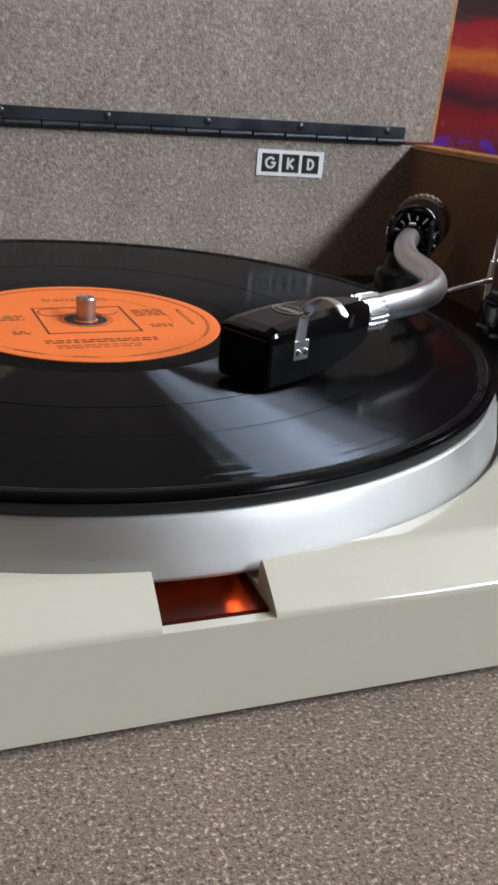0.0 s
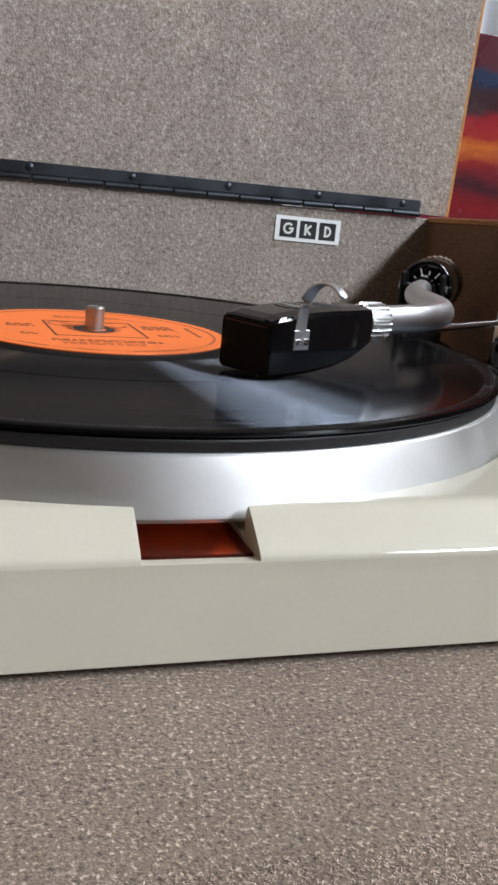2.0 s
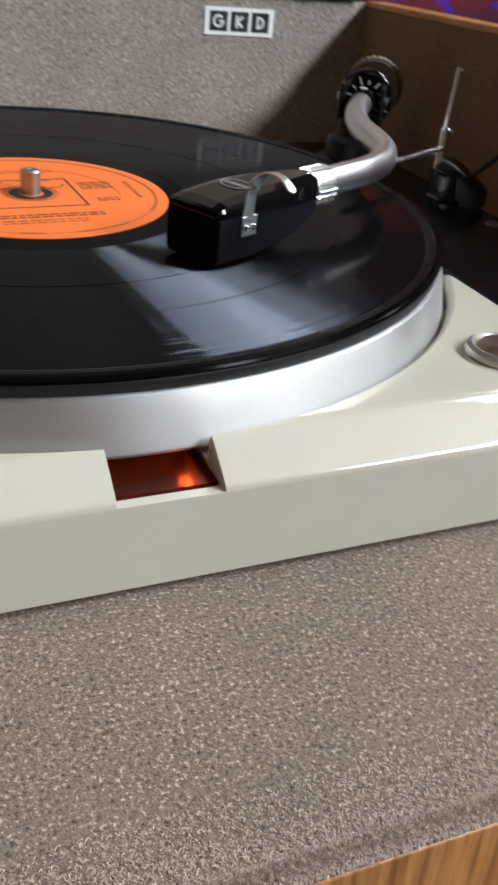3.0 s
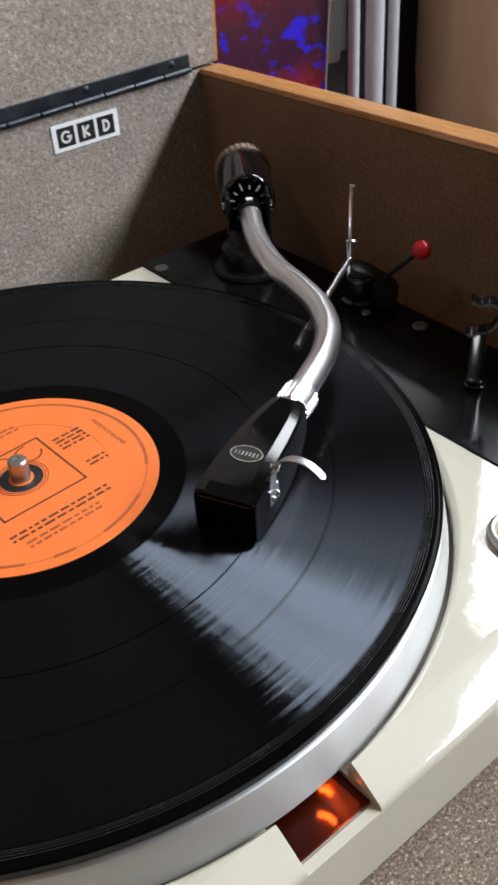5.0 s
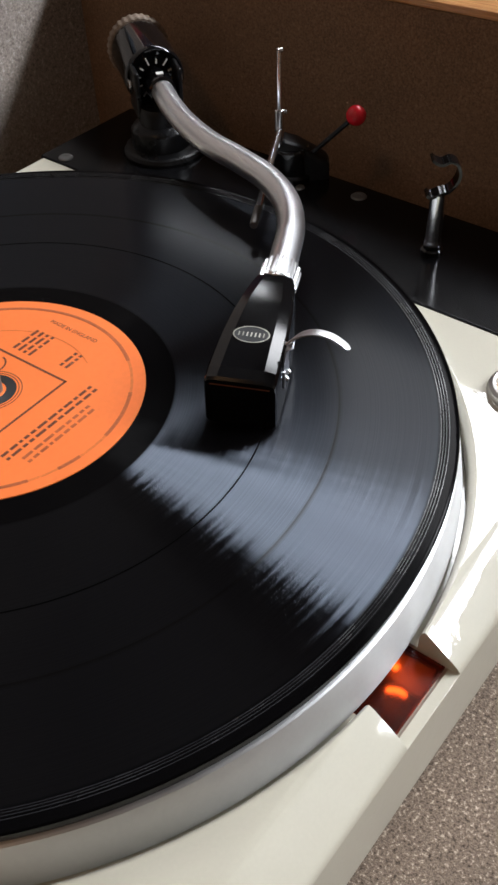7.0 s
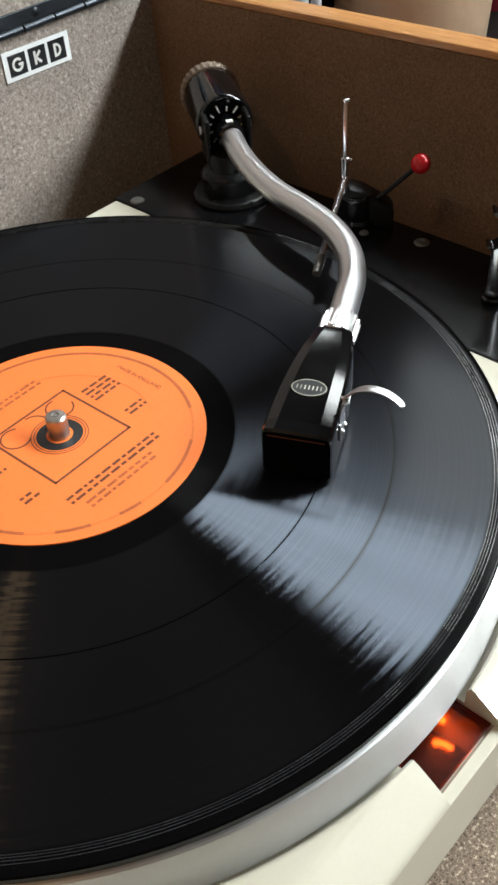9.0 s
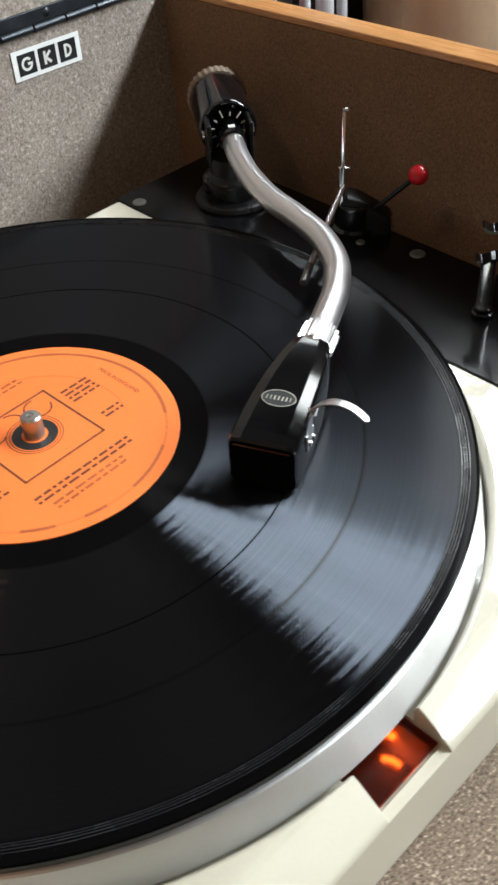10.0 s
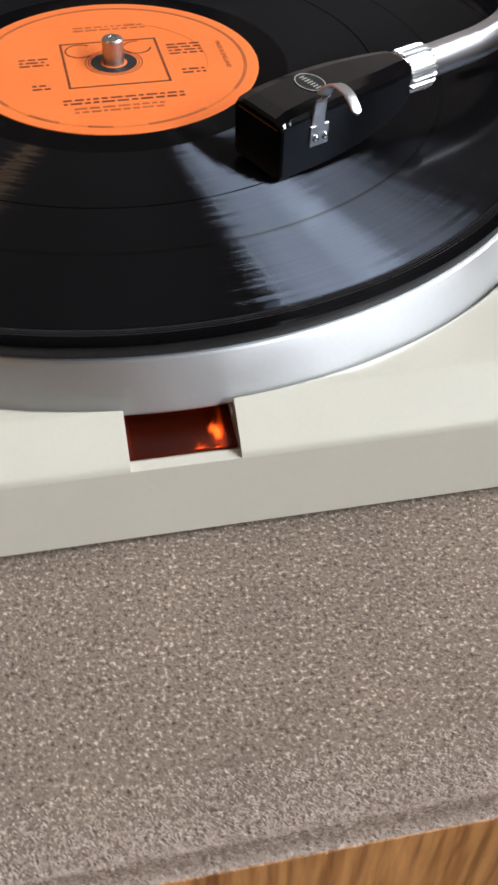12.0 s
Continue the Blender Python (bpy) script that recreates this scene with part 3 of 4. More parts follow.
SPIN = pose(0, 0, 0, 0, 0, 2)


def printed(bm, mat, name="print"):
    bmesh.ops.transform(bm, matrix=SPIN, verts=bm.verts)
    return part(name, bm, mat, label, smooth=0)


printed(frame_bm, INK, "printed_square")
printed(arc_bar(0.0046, 0.0080, 0, 360, PRINT, 0.00005, steps=48), BLACK_PRINT, "printed_ring")
for r in (0.0086, 0.0096):
    printed(arc_bar(r, r + 0.0003, 0, 360, PRINT, 0.00005, steps=48), INK, "printed_ring")
for a0, a1 in ((-36, 152), (196, 214), (226, 240), (252, 262), (276, 303)):
    printed(arc_bar(0.0448, 0.0460, a0, a1, PRINT, 0.00005), INK_SOFT, "rim_lettering")
printed(arc_bar(0.0450, 0.0459, 0, 360, PRINT - 0.00001, 0.00004), INK_PALE, "printed_ring")
printed(arc_bar(0.0322, 0.0325, -30, 75, PRINT, 0.00005), INK_PALE, "printed_ring")
rng = random.Random(5)
for cx, cy, w, rows, mt in ((0.026, 0.010, 0.012, 4, INK), (0.000, -0.026, 0.040, 2, INK), (-0.002, -0.032, 0.030, 2, INK_SOFT), (-0.027, 0.006, 0.010, 3, INK), (0.002, 0.029, 0.026, 2, INK_SOFT), (0.026, -0.010, 0.008, 2, INK), (-0.026, -0.014, 0.006, 2, INK)):
    for k in range(rows):
        bar, x = None, cx - w / 2
        while x < cx + w / 2 - 0.001:
            n = rng.uniform(0.0012, 0.0042)
            bar = box(x, min(x + n, cx + w / 2), cy - k * 0.0024, cy - k * 0.0024 + 0.0011, PRINT, PRINT + 0.00005, bm=bar)
            x += n + 0.0009
        printed(bar, mt, "line_of_print")
for sx, r, a0, a1 in ((-0.0105, 0.0054, 50, 310), (-0.002, 0.0052, -90, 90), (0.0095, 0.0052, 80, 350)):
    bm = arc_bar(r - 0.0006, r, a0, a1, PRINT, 0.00005, steps=36)
    bmesh.ops.transform(bm, matrix=Matrix.Translation((sx, 0.0106, 0)), verts=bm.verts)
    printed(bm, INK, "printed_mark")
made = letters("lettering", "MADE IN ENGLAND", 0.0024, SPIN @ pose(0.0385, 0.0, PRINT, 0, 0, 0) @ pose(0, 0, 0, 0, 0, -90), INK, label, 0.00003)

# ---- the tonearm ----
AXIS = 25.0
SHELL = pose(0.0357, -0.0752, 0, 0, 0, AXIS)
tonearm = thing("tonearm", "S-shaped satin chrome tonearm with a black headshell lowered on the record", "tonearm", Matrix.Translation((0.182, 0.0886, -0.0152)))
tonearm_back = tonearm.matrix_world.inverted()


def arm_part(name, bm, mat, parent=None, label_text="", smooth=35.0):
    bmesh.ops.transform(bm, matrix=tonearm_back, verts=bm.verts)
    return part(name, bm, mat, parent or tonearm, label_text, smooth)


def shell_section(u, w, z0, z1, cw, ch, lower=0.0012):
    pts = [(-w + lower, z0), (w - lower, z0), (w, z0 + lower), (w, z1 - ch), (w - cw * 0.08, z1 - ch * 0.42), (w - cw * 0.25, z1 - ch * 0.17), (w - cw, z1), (-w + cw, z1), (-w + cw * 0.25, z1 - ch * 0.17), (-w + cw * 0.08, z1 - ch * 0.42), (-w, z1 - ch), (-w, z0 + lower)]
    return [(u, v, z) for v, z in pts]


body = loft([shell_section(u, w, z0, z1, cw, ch) for u, w, z0, z1, cw, ch in (
    (-0.0014, 0.0109, 0.0006, 0.0174, 0.0036, 0.0026), (-0.0006, 0.0113, 0.0003, 0.0182, 0.0042, 0.0034), (0.0030, 0.0114, 0.0003, 0.0194, 0.0046, 0.0044), (0.0120, 0.0113, 0.0004, 0.0205, 0.0048, 0.0052),
    (0.0200, 0.0110, 0.0008, 0.0211, 0.0048, 0.0054), (0.0300, 0.0103, 0.0018, 0.0213, 0.0046, 0.0054), (0.0400, 0.0091, 0.0038, 0.0211, 0.0042, 0.0050), (0.0470, 0.0079, 0.0060, 0.0210, 0.0042, 0.0048), (0.0518, 0.0068, 0.0080, 0.0207, 0.0040, 0.0044), (0.0530, 0.0060, 0.0090, 0.0201, 0.0036, 0.0040))])
bmesh.ops.transform(body, matrix=SHELL, verts=body.verts)
shell = arm_part("headshell", body, BLACK_GLOSS, None, "glossy black moulded headshell", 10)


def shell_part(name, bm, mat, label_text="", smooth=35.0):
    bmesh.ops.transform(bm, matrix=SHELL, verts=bm.verts)
    return arm_part(name, bm, mat, shell, label_text, smooth)


shell_part("cover_seam", box(-0.0017, -0.0008, -0.0092, 0.0092, 0.0156, 0.0159, 0.0001), INK, "thin dark red seam")
BADGE = pose(0.0176, 0.0004, 0.02085, 0, -5.0, 0)
oval = lathe([(0.0, 0.0), (0.0058, 0.0), (0.0058, 0.0003), (0.0, 0.0003)], BADGE @ Matrix.Diagonal((0.64, 1.0, 1.0, 1)), 40)
shell_part("badge", oval, BLACK_PRINT, "oval black badge with a silver rim")
shell_part("badge_rim", lathe([(0.0054, 0.0003), (0.0054, 0.0004), (0.0058, 0.0004), (0.0058, 0.0003)], BADGE @ Matrix.Diagonal((0.64, 1.0, 1.0, 1)), 40), SILVER_PRINT)
for k in range(7):
    v = -0.0039 + k * 0.0013
    bar = box(-0.0009, 0.0009, v - 0.00022, v + 0.00022, 0.0003, 0.00036)
    bmesh.ops.transform(bar, matrix=BADGE, verts=bar.verts)
    shell_part("badge_bar", bar, SILVER_PRINT, "", 0)
shell_part("lift_bracket", box(0.0086, 0.0154, -0.0119, -0.0110, 0.0086, 0.0150, 0.0003), STEEL, "steel finger-lift bracket")
for u in (0.0104, 0.0138):
    shell_part("screw", lathe([(0, 0.0011), (0.0007, 0.0009), (0.0011, 0.0003), (0.0011, 0)], pose(u, -0.0119, 0.0112, 90), 18), CHROME)
lift = sweep(smooth_path([(0.0112, -0.0115, 0.0135), (0.0114, -0.0117, 0.0190), (0.0114, -0.0128, 0.0245), (0.0107, -0.0162, 0.0285), (0.0099, -0.0205, 0.0305), (0.0090, -0.0252, 0.0305), (0.0082, -0.0285, 0.0293), (0.0076, -0.0312, 0.0275)], 6), [(-0.0019, -0.0002), (-0.0014, -0.0004), (0.0014, -0.0004), (0.0019, -0.0002), (0.0019, 0.0002), (0.0014, 0.0004), (-0.0014, 0.0004), (-0.0019, 0.0002)], up=(0, -0.35, 1), width=lambda t: 1.15 - 0.4 * t if t < 0.93 else 0.80 * math.sqrt(max(0.03, 1 - ((t - 0.93) / 0.07) ** 2)))
shell_part("finger_lift", lift, STEEL, "curved steel finger lift")
shell_part("stylus", rod((0.0062, 0, 0.0012), (0.0052, 0, -0.0006), 0.0003), STEEL)
ribs = []
for k in range(80):
    a = 2 * math.pi * k / 80
    ribs.append((0.0070 if k % 4 < 2 else 0.0062, a))
rings = []
for u, grow in ((0.0532, 0.94), (0.0540, 1.0), (0.0630, 1.0), (0.0638, 0.93)):
    rings.append([(u, r * grow * math.cos(a), 0.0148 + r * grow * math.sin(a)) for r, a in ribs])
collar = loft(rings)
bmesh.ops.transform(collar, matrix=SHELL, verts=collar.verts)
arm_part("locking_collar", collar, COLLAR, None, "ribbed satin chrome locking collar", 30)
ring = lathe([(0.0, 0.0), (0.0058, 0.0), (0.0063, 0.0004), (0.0063, 0.0016), (0.0058, 0.002), (0, 0.002)], SHELL @ pose(0.0515, 0, 0.0148, 0, 90, 0), 40)
arm_part("collar_ring", ring, CHROME)
ARM_Z = 0.0152
arm_path = smooth_path([(x, y, ARM_Z) for x, y in ((0.0905, -0.0494), (0.1040, -0.0424), (0.1180, -0.0344), (0.1318, -0.0222), (0.1420, -0.0058), (0.1480, 0.0132), (0.1524, 0.0322), (0.1606, 0.0522), (0.1700, 0.0688), (0.1782, 0.0806), (0.1850, 0.0900))], 8)
arm_part("arm_tube", sweep(arm_path, circle(0.0052, 32)), TUBE, None, "S-shaped satin chrome tube", 60)
REAR = pose(0.1850, 0.0900, ARM_Z, 0, 90, 54.0)
sleeve = lathe([(0.0052, -0.0085), (0.0064, -0.0080), (0.0066, -0.001), (0.0064, 0.0), (0.0050, 0.003), (0.0050, 0.012)], REAR, 32)
arm_part("arm_sleeve", sleeve, BLACK_GLOSS, None, "black sleeve at the pivot")
weight = arm_part("counterweight", lathe([(0, 0.0095), (0.0046, 0.0095), (0.0118, 0.0080), (0.0134, 0.0080), (0.0141, 0.0088), (0.0143, 0.0105), (0.0143, 0.0432), (0.0138, 0.0447), (0, 0.0447)], REAR, 64), BLACK_GLOSS, None, "black counterweight with a white scale")
notched = []
for k in range(120):
    notched.append((0.0155 if k % 4 < 2 else 0.0151, 2 * math.pi * k / 120))
rim = loft([[(r * g * math.cos(a), r * g * math.sin(a), z) for r, a in notched] for z, g in ((0.0448, 0.96), (0.0456, 1.0), (0.0502, 1.0), (0.0510, 0.96))])
bmesh.ops.transform(rim, matrix=REAR, verts=rim.verts)
arm_part("knurled_ring", rim, TAN_RIM, weight, "tan knurled ring", 30)
for k in range(12):
    long = k % 2 == 0
    tick = box(-0.00034, 0.00034, 0.0068, 0.0104 if long else 0.0088, 0.0, 0.0003)
    bmesh.ops.transform(tick, matrix=REAR @ pose(0, 0, 0, 0, 0, k * 30 + 8) @ pose(0, 0, 0.0080, 180, 0, 0), verts=tick.verts)
    arm_part("scale_mark", tick, WHITE_PRINT, weight, "", 0)
FACE = REAR @ pose(0, 0, 0.0080, 180, 0, 0)
for text, a in (("10", 20), ("0", -24), ("5", 66)):
    digit = letters("numeral", text, 0.0032, tonearm_back @ FACE @ pose(0, 0, 0, 0, 0, a - 90) @ pose(0, 0.0121, 0.0002, 0, 0, 0), WHITE_PRINT, weight, 0.0001)
arm_part("white_mark", box(-0.0014, 0.0014, -0.0016, 0.0016, 0, 0.0004), WHITE_PRINT, weight).matrix_basis = tonearm_back @ REAR @ pose(-0.0066, 0, -0.004, 0, -90, 0) @ tonearm_back.inverted()
pillar = arm_part("pillar", lathe([(0, -0.0152), (0.0142, -0.0152), (0.0140, -0.0040), (0.0128, -0.0022), (0.0098, -0.0008), (0.0094, 0.0050), (0.0085, 0.0070), (0, 0.0070)], Matrix.Translation((0.182, 0.0886, 0)), 48), BLACK_SATIN, None, "black tonearm pillar")
arm_part("pillar_base", lathe([(0, -0.0152), (0.0192, -0.0152), (0.0194, -0.0140), (0.0186, -0.0124), (0.0170, -0.0116), (0, -0.0114)], Matrix.Translation((0.182, 0.0870, 0)), 64), BLACK_SATIN, None, "round black base plate")
yoke = box(-0.0090, 0.0090, -0.0112, -0.0088, -0.012, 0.0080, 0.0012)
box(-0.0090, 0.0090, 0.0088, 0.0112, -0.012, 0.0080, 0.0012, bm=yoke)
box(-0.0090, 0.0090, -0.0112, 0.0112, -0.0135, -0.0100, 0.0008, bm=yoke)
bmesh.ops.transform(yoke, matrix=pose(0.1870, 0.0940, ARM_Z, 0, 0, 54), verts=yoke.verts)
arm_part("pivot_yoke", yoke, BLACK_SATIN, None, "black pivot yoke")
for s in (-1, 1):
    arm_part("pivot_screw", rod((0.1870 - s * 0.0113 * math.sin(radians(54)), 0.0940 + s * 0.0113 * math.cos(radians(54)), ARM_Z), (0.1870 - s * 0.0128 * math.sin(radians(54)), 0.0940 + s * 0.0128 * math.cos(radians(54)), ARM_Z), 0.0024), CHROME)

# ---- arm lift beside the arm ----
lifter = thing("arm_lift", "black arm lift with a chrome bar and a red-tipped lever", "arm lift", Matrix.Translation((0.198, 0.0215, -0.0152)))
lift_back = lifter.matrix_world.inverted()


def lift_part(name, bm, mat, label_text="", parent=None):
    bmesh.ops.transform(bm, matrix=lift_back, verts=bm.verts)
    return part(name, bm, mat, parent or lifter, label_text)


lift_part("lift_housing", lathe([(0, -0.0152), (0.0105, -0.0152), (0.0105, -0.0130), (0.0088, -0.0120), (0.0084, -0.0020), (0.0076, -0.0006), (0, 0.0)], Matrix.Translation((0.1970, 0.0225, 0)), 40), BLACK_GLOSS, "black lift housing")
block = loft([[(u, v, z) for v, z in ((-w, 0), (w, 0), (w, h - 0.003), (w - 0.0012, h - 0.0009), (w - 0.0032, h), (-w + 0.0032, h), (-w + 0.0012, h - 0.0009), (-w, h - 0.003))] for u, w, h in ((-0.0125, 0.0048, 0.0150), (-0.0115, 0.0060, 0.0178), (-0.0085, 0.0068, 0.0188), (-0.0030, 0.0070, 0.0172), (0.0050, 0.0068, 0.0126), (0.0105, 0.0062, 0.0092), (0.0118, 0.0052, 0.0074))])
bmesh.ops.transform(block, matrix=pose(0.2010, 0.0185, -0.0152, 0, 0, -52), verts=block.verts)
lift_part("lift_block", block, BLACK_SATIN, "rounded black lever block")
lift_part("lift_bar", rod((0.1915, 0.0250, 0.0078), (0.1330, -0.0076, 0.0070), 0.0015), CHROME, "thin chrome lift bar")
lift_part("bar_tip", rod((0.1335, -0.0073, 0.0070), (0.1226, -0.0133, 0.0062), 0.0016), DULL)
lift_part("bar_clamp", rod((0.1914, 0.0250, -0.0020), (0.1925, 0.0258, 0.0170), 0.0021), CHROME)
lift_part("clamp_screw", rod((0.1925, 0.0258, 0.0155), (0.1952, 0.0236, 0.0155), 0.0009), CHROME)
lift_part("upright_pin", rod((0.1923, 0.0256, 0.0160), (0.1952, 0.0277, 0.0412), 0.0011), CHROME, "upright chrome pin")
lift_part("pin_head", rod((0.1943, 0.0282, 0.0412), (0.1966, 0.0270, 0.0412), 0.0011), CHROME)
lever = lift_part("lever", rod((0.2003, 0.0129, -0.0030), (0.2078, -0.0033, 0.0152), 0.0011), BLACK_SATIN)
ball = bmesh.new()
bmesh.ops.create_icosphere(ball, subdivisions=3, radius=0.0045, matrix=Matrix.Translation((0.2082, -0.0041, 0.0161)))
lift_part("lever_ball", ball, RED_PLASTIC, "glossy red ball", lever)

# ---- arm rest post ----
rest = thing("arm_rest", "chrome arm rest post with a black hooked clip", "arm rest", Matrix.Translation((0.1775, -0.0628, -0.0152)))
part("post_base", lathe([(0, 0), (0.0046, 0), (0.0046, 0.0016), (0.0038, 0.0022), (0.0038, 0.0040), (0, 0.0042)], steps=28), BLACK_GLOSS, rest)
part("post", lathe([(0, 0.004), (0.0035, 0.004), (0.0035, 0.0055), (0.0032, 0.006), (0.0032, 0.0265), (0, 0.0265)], steps=28), CHROME, rest, "chrome post")
side = Vector((0.61, -0.79, 0))
clip_path = smooth_path([side * a * 0.82 + Vector((0, 0, b)) for a, b in ((-0.0062, 0.0268), (-0.0040, 0.0258), (0.0, 0.0272), (0.0040, 0.0282), (0.0072, 0.0312), (0.0086, 0.0352), (0.0070, 0.0392), (0.0035, 0.0408), (0.0000, 0.0396), (-0.0030, 0.0402), (-0.0052, 0.0416))], 6)
part("clip", sweep(clip_path, [(-0.0006, -0.0030), (0.0006, -0.0030), (0.0006, 0.0030), (-0.0006, 0.0030)], up=(0.79, 0.61, 0.01)), BLACK_GLOSS, rest, "glossy black hooked clip")

# ---- beyond the cabinet ----
side_top = thing("sideboard", "light wooden sideboard beside the record player cabinet", "sideboard", Matrix.Translation((0.62, -0.32, FLOOR_Z)))
part("top", box(-0.355, 0.38, -0.30, 0.303, 0.478, 0.500, 0.002), TOP_WOOD, side_top, "light varnished wooden top")
part("body", box(-0.345, 0.37, -0.29, 0.295, 0.06, 0.478, 0.002), FRONT_WOOD, side_top)
for sx in (-0.32, 0.33):
    for sy in (-0.26, 0.26):
        part("foot", rod((sx, sy, 0), (sx, sy, 0.06), 0.02), BLACK_SATIN, side_top)
stand = thing("low_table", "dark low table behind the cabinet", "table", Matrix.Translation((0.62, 0.36, FLOOR_Z)))
part("table_top", box(-0.335, 0.60, -0.33, 0.42, 0.25, 0.27, 0.002), DARK_BOARD, stand)
for sx in (-0.30, 0.56):
    for sy in (-0.30, 0.38):
        part("leg", rod((sx, sy, 0), (sx, sy, 0.25), 0.018), DARK_BOARD, stand)
TABLE = FLOOR_Z + 0.27
ART = worn("sleeve_art", (0.3, 0.03, 0.03), 0.25, grain=300)
v = coords(ART, (3.2, 3.2, 11))
streaks, blotch = noise_of(ART, v, 3.0, 5, 0.65), noise_of(ART, coords(ART, (9, 9, 16)), 4.0, 4)
height = node(ART, "ShaderNodeSeparateXYZ")
wire(ART, coords(ART, (1, 1, 2.6)), height.inputs[0])
lean = node(ART, "ShaderNodeMath")
wire(ART, height.outputs["Z"], lean.inputs[0])
warp = node(ART, "ShaderNodeMath")
warp.operation = "MULTIPLY"
warp.inputs[1].default_value = 0.10
wire(ART, streaks, warp.inputs[0])
wire(ART, warp.outputs[0], lean.inputs[1])
sunset = ramp(ART, lean.outputs[0], [(0.0, (0.30, 0.02, 0.025)), (0.28, (0.10, 0.02, 0.03)), (0.40, (0.42, 0.025, 0.03)), (0.50, (0.07, 0.02, 0.05)), (0.60, (0.10, 0.03, 0.05)), (0.68, (0.25, 0.02, 0.025)), (0.72, (0.06, 0.02, 0.03)), (0.755, (0.28, 0.025, 0.03)), (0.785, (0.60, 0.16, 0.03)), (0.81, (0.36, 0.03, 0.03)), (0.845, (0.30, 0.02, 0.03)), (0.86, (0.055, 0.025, 0.03)), (0.90, (0.05, 0.03, 0.035)), (0.915, (0.02, 0.035, 0.08)), (0.93, (0.02, 0.035, 0.08)), (0.94, (0.09, 0.02, 0.03)), (1.0, (0.10, 0.02, 0.03))])
blue = ramp(ART, blotch, [(0.55, (0, 0, 0)), (0.61, (1, 1, 1))])
low = ramp(ART, lean.outputs[0], [(0.60, (1, 1, 1)), (0.66, (0, 0, 0))])
wire(ART, mix(ART, mix(ART, 1.0, blue, low, "MULTIPLY"), sunset, (0.05, 0.03, 0.75)), shader(ART).inputs["Base Color"])
sleeve_art = thing("record_sleeve", "record sleeve with red and orange sunset artwork leaning upright", "record sleeve", pose(0.385, 0.330, TABLE, 4, 0, 2))
part("card", box(-0.16, 0.0745, 0, 0.004, 0, 0.363, 0.0006), ART, sleeve_art)
part("spine", box(0.0748, 0.0762, -0.0002, 0.0042, 0, 0.363, 0.0004), WHITE_PAPER, sleeve_art, "narrow pale spine")
PALE_ROD = worn("pale_grey_enamel", (0.74, 0.74, 0.78), 0.35, grain=300, spread=0.04)
for x, y, r, h in ((0.470, 0.300, 0.0045, 0.42), (0.497, 0.303, 0.0075, 0.42), (0.521, 0.305, 0.0045, 0.42)):
    leg = thing("metal_rod", "upright silver metal rod behind the cabinet", "metal rod", Matrix.Translation((x, y, TABLE)), "silver rods")
    part("rod", rod((0, 0, 0), (0, 0, h), r), PALE_ROD, leg)
panel = thing("dark_panel", "dark upright board behind the cabinet", "board", Matrix.Translation((0.58, 0.36, TABLE)))
part("board", box(-0.05, 0.10, 0, 0.01, 0, 0.33, 0.001), DARK_BOARD, panel)
pot = thing("vase", "large tan glazed vase standing behind the cabinet", "vase", Matrix.Translation((0.650, 0.295, TABLE)) @ Matrix.Diagonal((0.78, 0.78, 1.0, 1.0)))
part("body", lathe([(0, 0), (0.070, 0), (0.086, 0.02), (0.094, 0.12), (0.094, 0.26), (0.074, 0.32), (0.050, 0.35), (0.046, 0.35), (0.060, 0.315), (0.060, 0.02), (0, 0.02)], steps=64), TAN_CLAY, pot)
part("rim", lathe([(0.050, 0.350), (0.053, 0.354), (0.050, 0.358), (0.046, 0.354)], steps=64, closed=True), TAN_CLAY, pot)


def hanging(name, label_text, category, mat, m, length, height, waves, depth):
    """Cloth that hangs in folds along x."""
    ob = thing(name, label_text, category, m)
    bm = bmesh.new()
    rows = []
    for k in range(141):
        s = k / 140
        rows.append([bm.verts.new((s * length, depth * math.sin(s * waves + 0.6 * math.sin(s * waves * 0.37)) + d * 0.003, z)) for d, z in ((0, 0.005), (0, height), (1, height), (1, 0.005))])
    for a, b in zip(rows, rows[1:]):
        for k in range(4):
            bm.faces.new((a[k], a[(k + 1) % 4], b[(k + 1) % 4], b[k]))
    bm.faces.new(rows[0])
    bm.faces.new(rows[-1])
    part("cloth", bm, mat, ob)
    return ob


hanging("curtain", "maroon cloth hanging in folds behind the vase", "curtain", MAROON, pose(0.865, 0.378, TABLE, 0, 0, -22), 0.32, 0.60, 26, 0.016)
hanging("white_curtain", "white cloth hanging in folds behind the record sleeve", "curtain", WHITE_CLOTH, pose(0.36, 0.80, FLOOR_Z, 0, 0, -8), 0.62, 0.80, 38, 0.02)

# pile of the felt where the camera passes nearest
pile = random.Random(11)
verts, faces = [], []
for k in range(52000):
    x, y = pile.uniform(-0.135, 0.155), pile.uniform(-0.2500, -0.1705)
    a, tilt, n, w = pile.uniform(0, 2 * math.pi), pile.uniform(0.15, 0.9), pile.uniform(0.0004, 0.0009), pile.uniform(0.00006, 0.00012)
    dx, dy = math.cos(a), math.sin(a)
    z = BASE - 0.0002
    i = len(verts)
    verts += [(x - dy * w, y + dx * w, z), (x + dy * w, y - dx * w, z), (x + dx * n * (1 - tilt), y + dy * n * (1 - tilt), z + n * (0.3 + 0.5 * tilt))]
    faces.append((i, i + 1, i + 2))
PILE_END = len(faces)
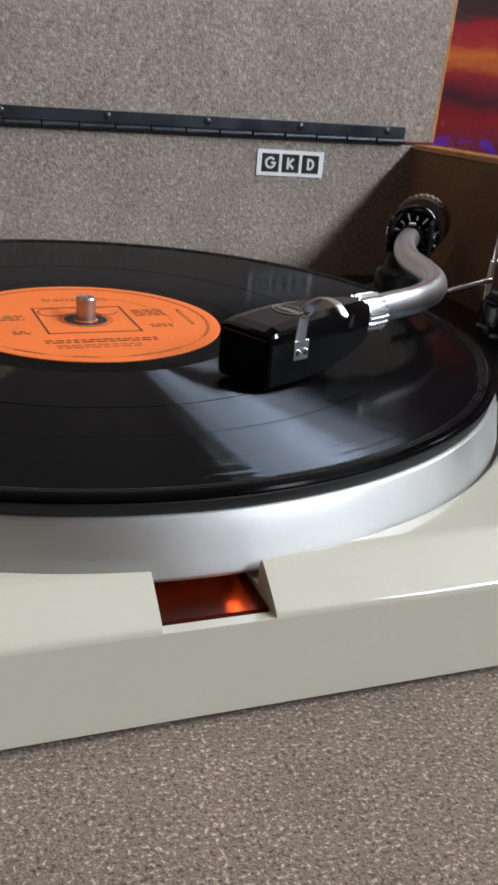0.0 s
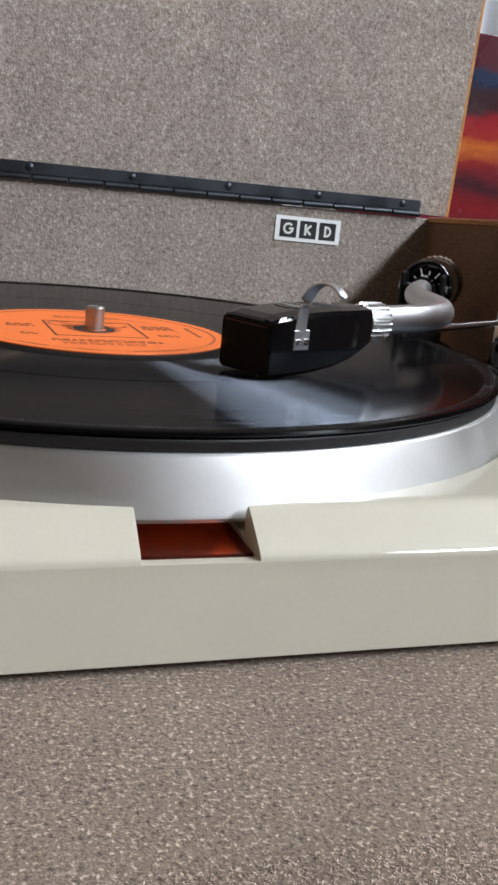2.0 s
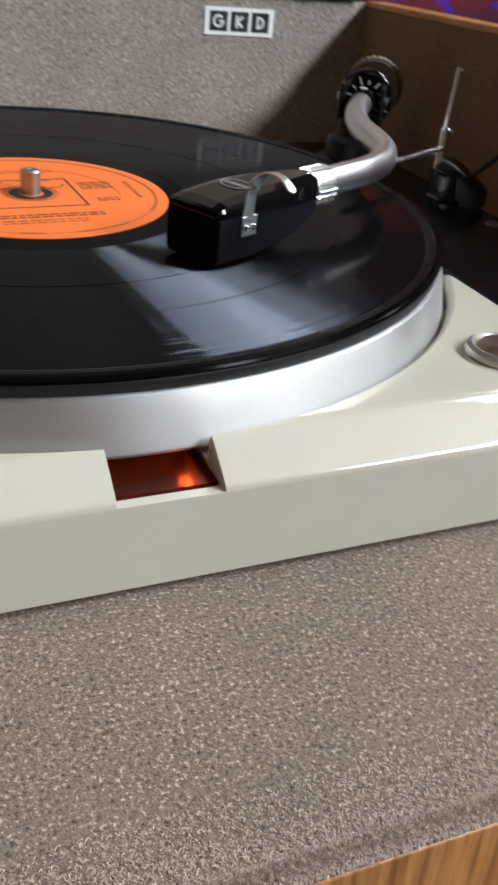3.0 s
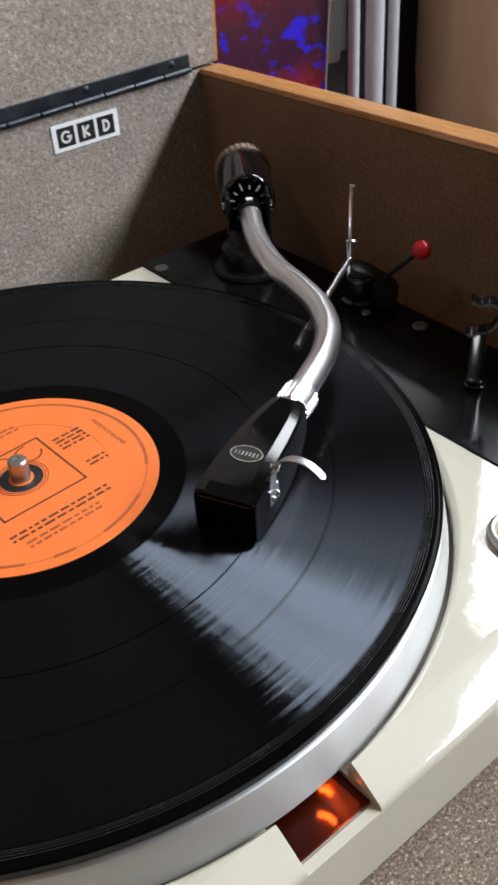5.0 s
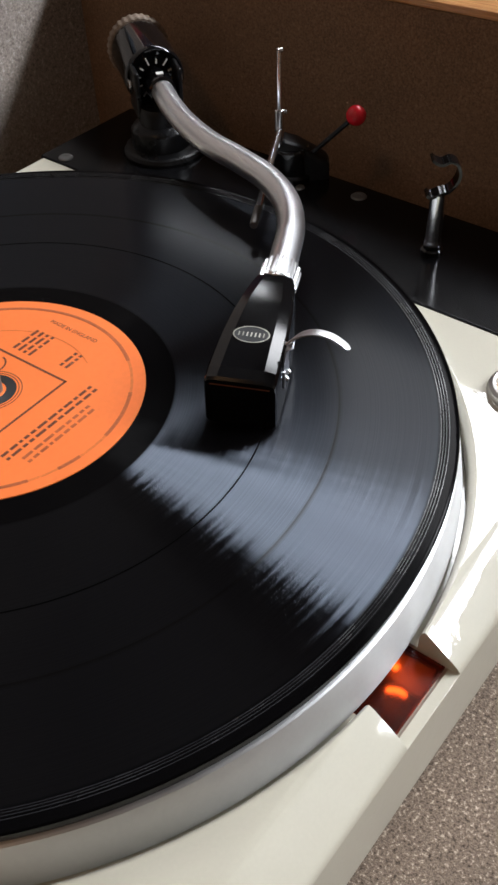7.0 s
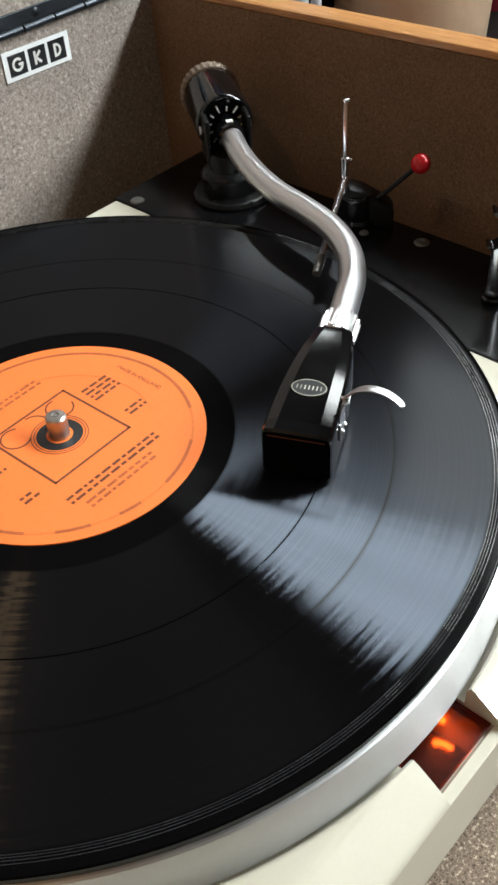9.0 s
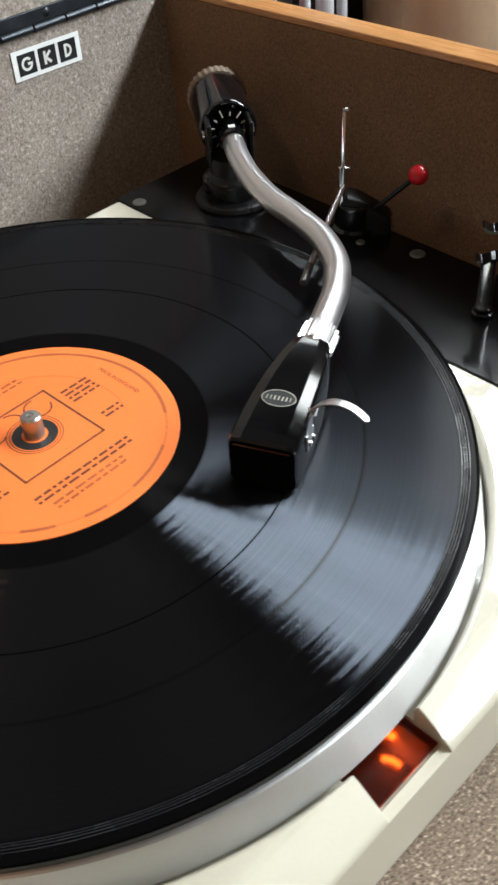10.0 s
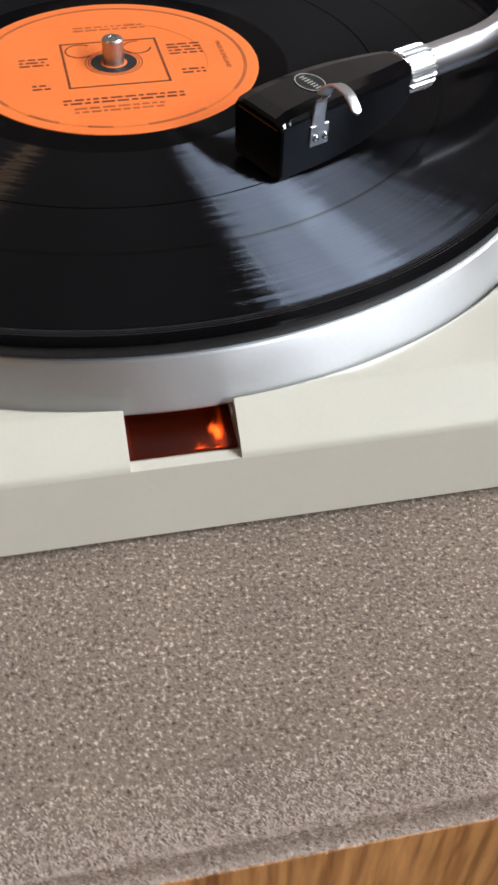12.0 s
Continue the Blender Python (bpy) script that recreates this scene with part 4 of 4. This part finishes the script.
for k in range(45000):
    x, a = pile.uniform(-0.135, 0.155), pile.uniform(0, math.pi / 2)
    y, z = NOSE_Y - (NOSE_R - 0.0001) * math.sin(a), BASE - NOSE_R + (NOSE_R - 0.0001) * math.cos(a)
    if k % 2:
        y, z, a = NOSE_Y + 0.016 * pile.random() ** 2.4, BASE + 0.0001, 1.1
    n, w, q = pile.uniform(0.0008, 0.0018), pile.uniform(0.00009, 0.00017), pile.uniform(-1, 1)
    i = len(verts)
    verts += [(x - w, y, z), (x + w, y, z), (x + q * n * 0.7, y - math.sin(a + 0.4 * pile.uniform(-1, 1)) * n * 0.8, z + math.cos(a + 0.5 * pile.uniform(-1, 1)) * n * 0.8)]
    faces.append((i, i + 1, i + 2))
PILE = material("felt_pile", (0.3, 0.25, 0.2), 0.9, **{"Specular IOR Level": 0.2})
island = PILE.node_tree.nodes.new("ShaderNodeNewGeometry")
wire(PILE, ramp(PILE, island.outputs["Random Per Island"], [(0.0, (0.062, 0.043, 0.031)), (0.5, (0.182, 0.138, 0.106)), (0.85, (0.34, 0.27, 0.214)), (1.0, (0.52, 0.435, 0.355))]), shader(PILE).inputs["Base Color"])
# fringe colour lightened to carry the light that the rounded edge catches
FRINGE = material("lit_felt_fringe", (0.4, 0.34, 0.3), 0.9, **{"Specular IOR Level": 0.2})
tuft = FRINGE.node_tree.nodes.new("ShaderNodeNewGeometry")
wire(FRINGE, ramp(FRINGE, tuft.outputs["Random Per Island"], [(0.0, (0.26, 0.185, 0.145)), (0.4, (0.57, 0.455, 0.375)), (1.0, (0.83, 0.71, 0.615))]), shader(FRINGE).inputs["Base Color"])
for name, words, first, last, mat in (("felt_nap", "short loose fibres of the brown felt", 0, PILE_END, PILE), ("felt_fringe", "fibres coloured paler for the light on the felt's rounded front edge", PILE_END, len(faces), FRINGE)):
    nap = bpy.data.meshes.new(name)
    nap.from_pydata(verts[first * 3:last * 3], [], [(3 * k, 3 * k + 1, 3 * k + 2) for k in range(last - first)])
    nap.materials.append(mat)
    nap_ob = new(name, nap)
    nap_ob.parent = cabinet
    tagged(nap_ob, words, kind="stuff")
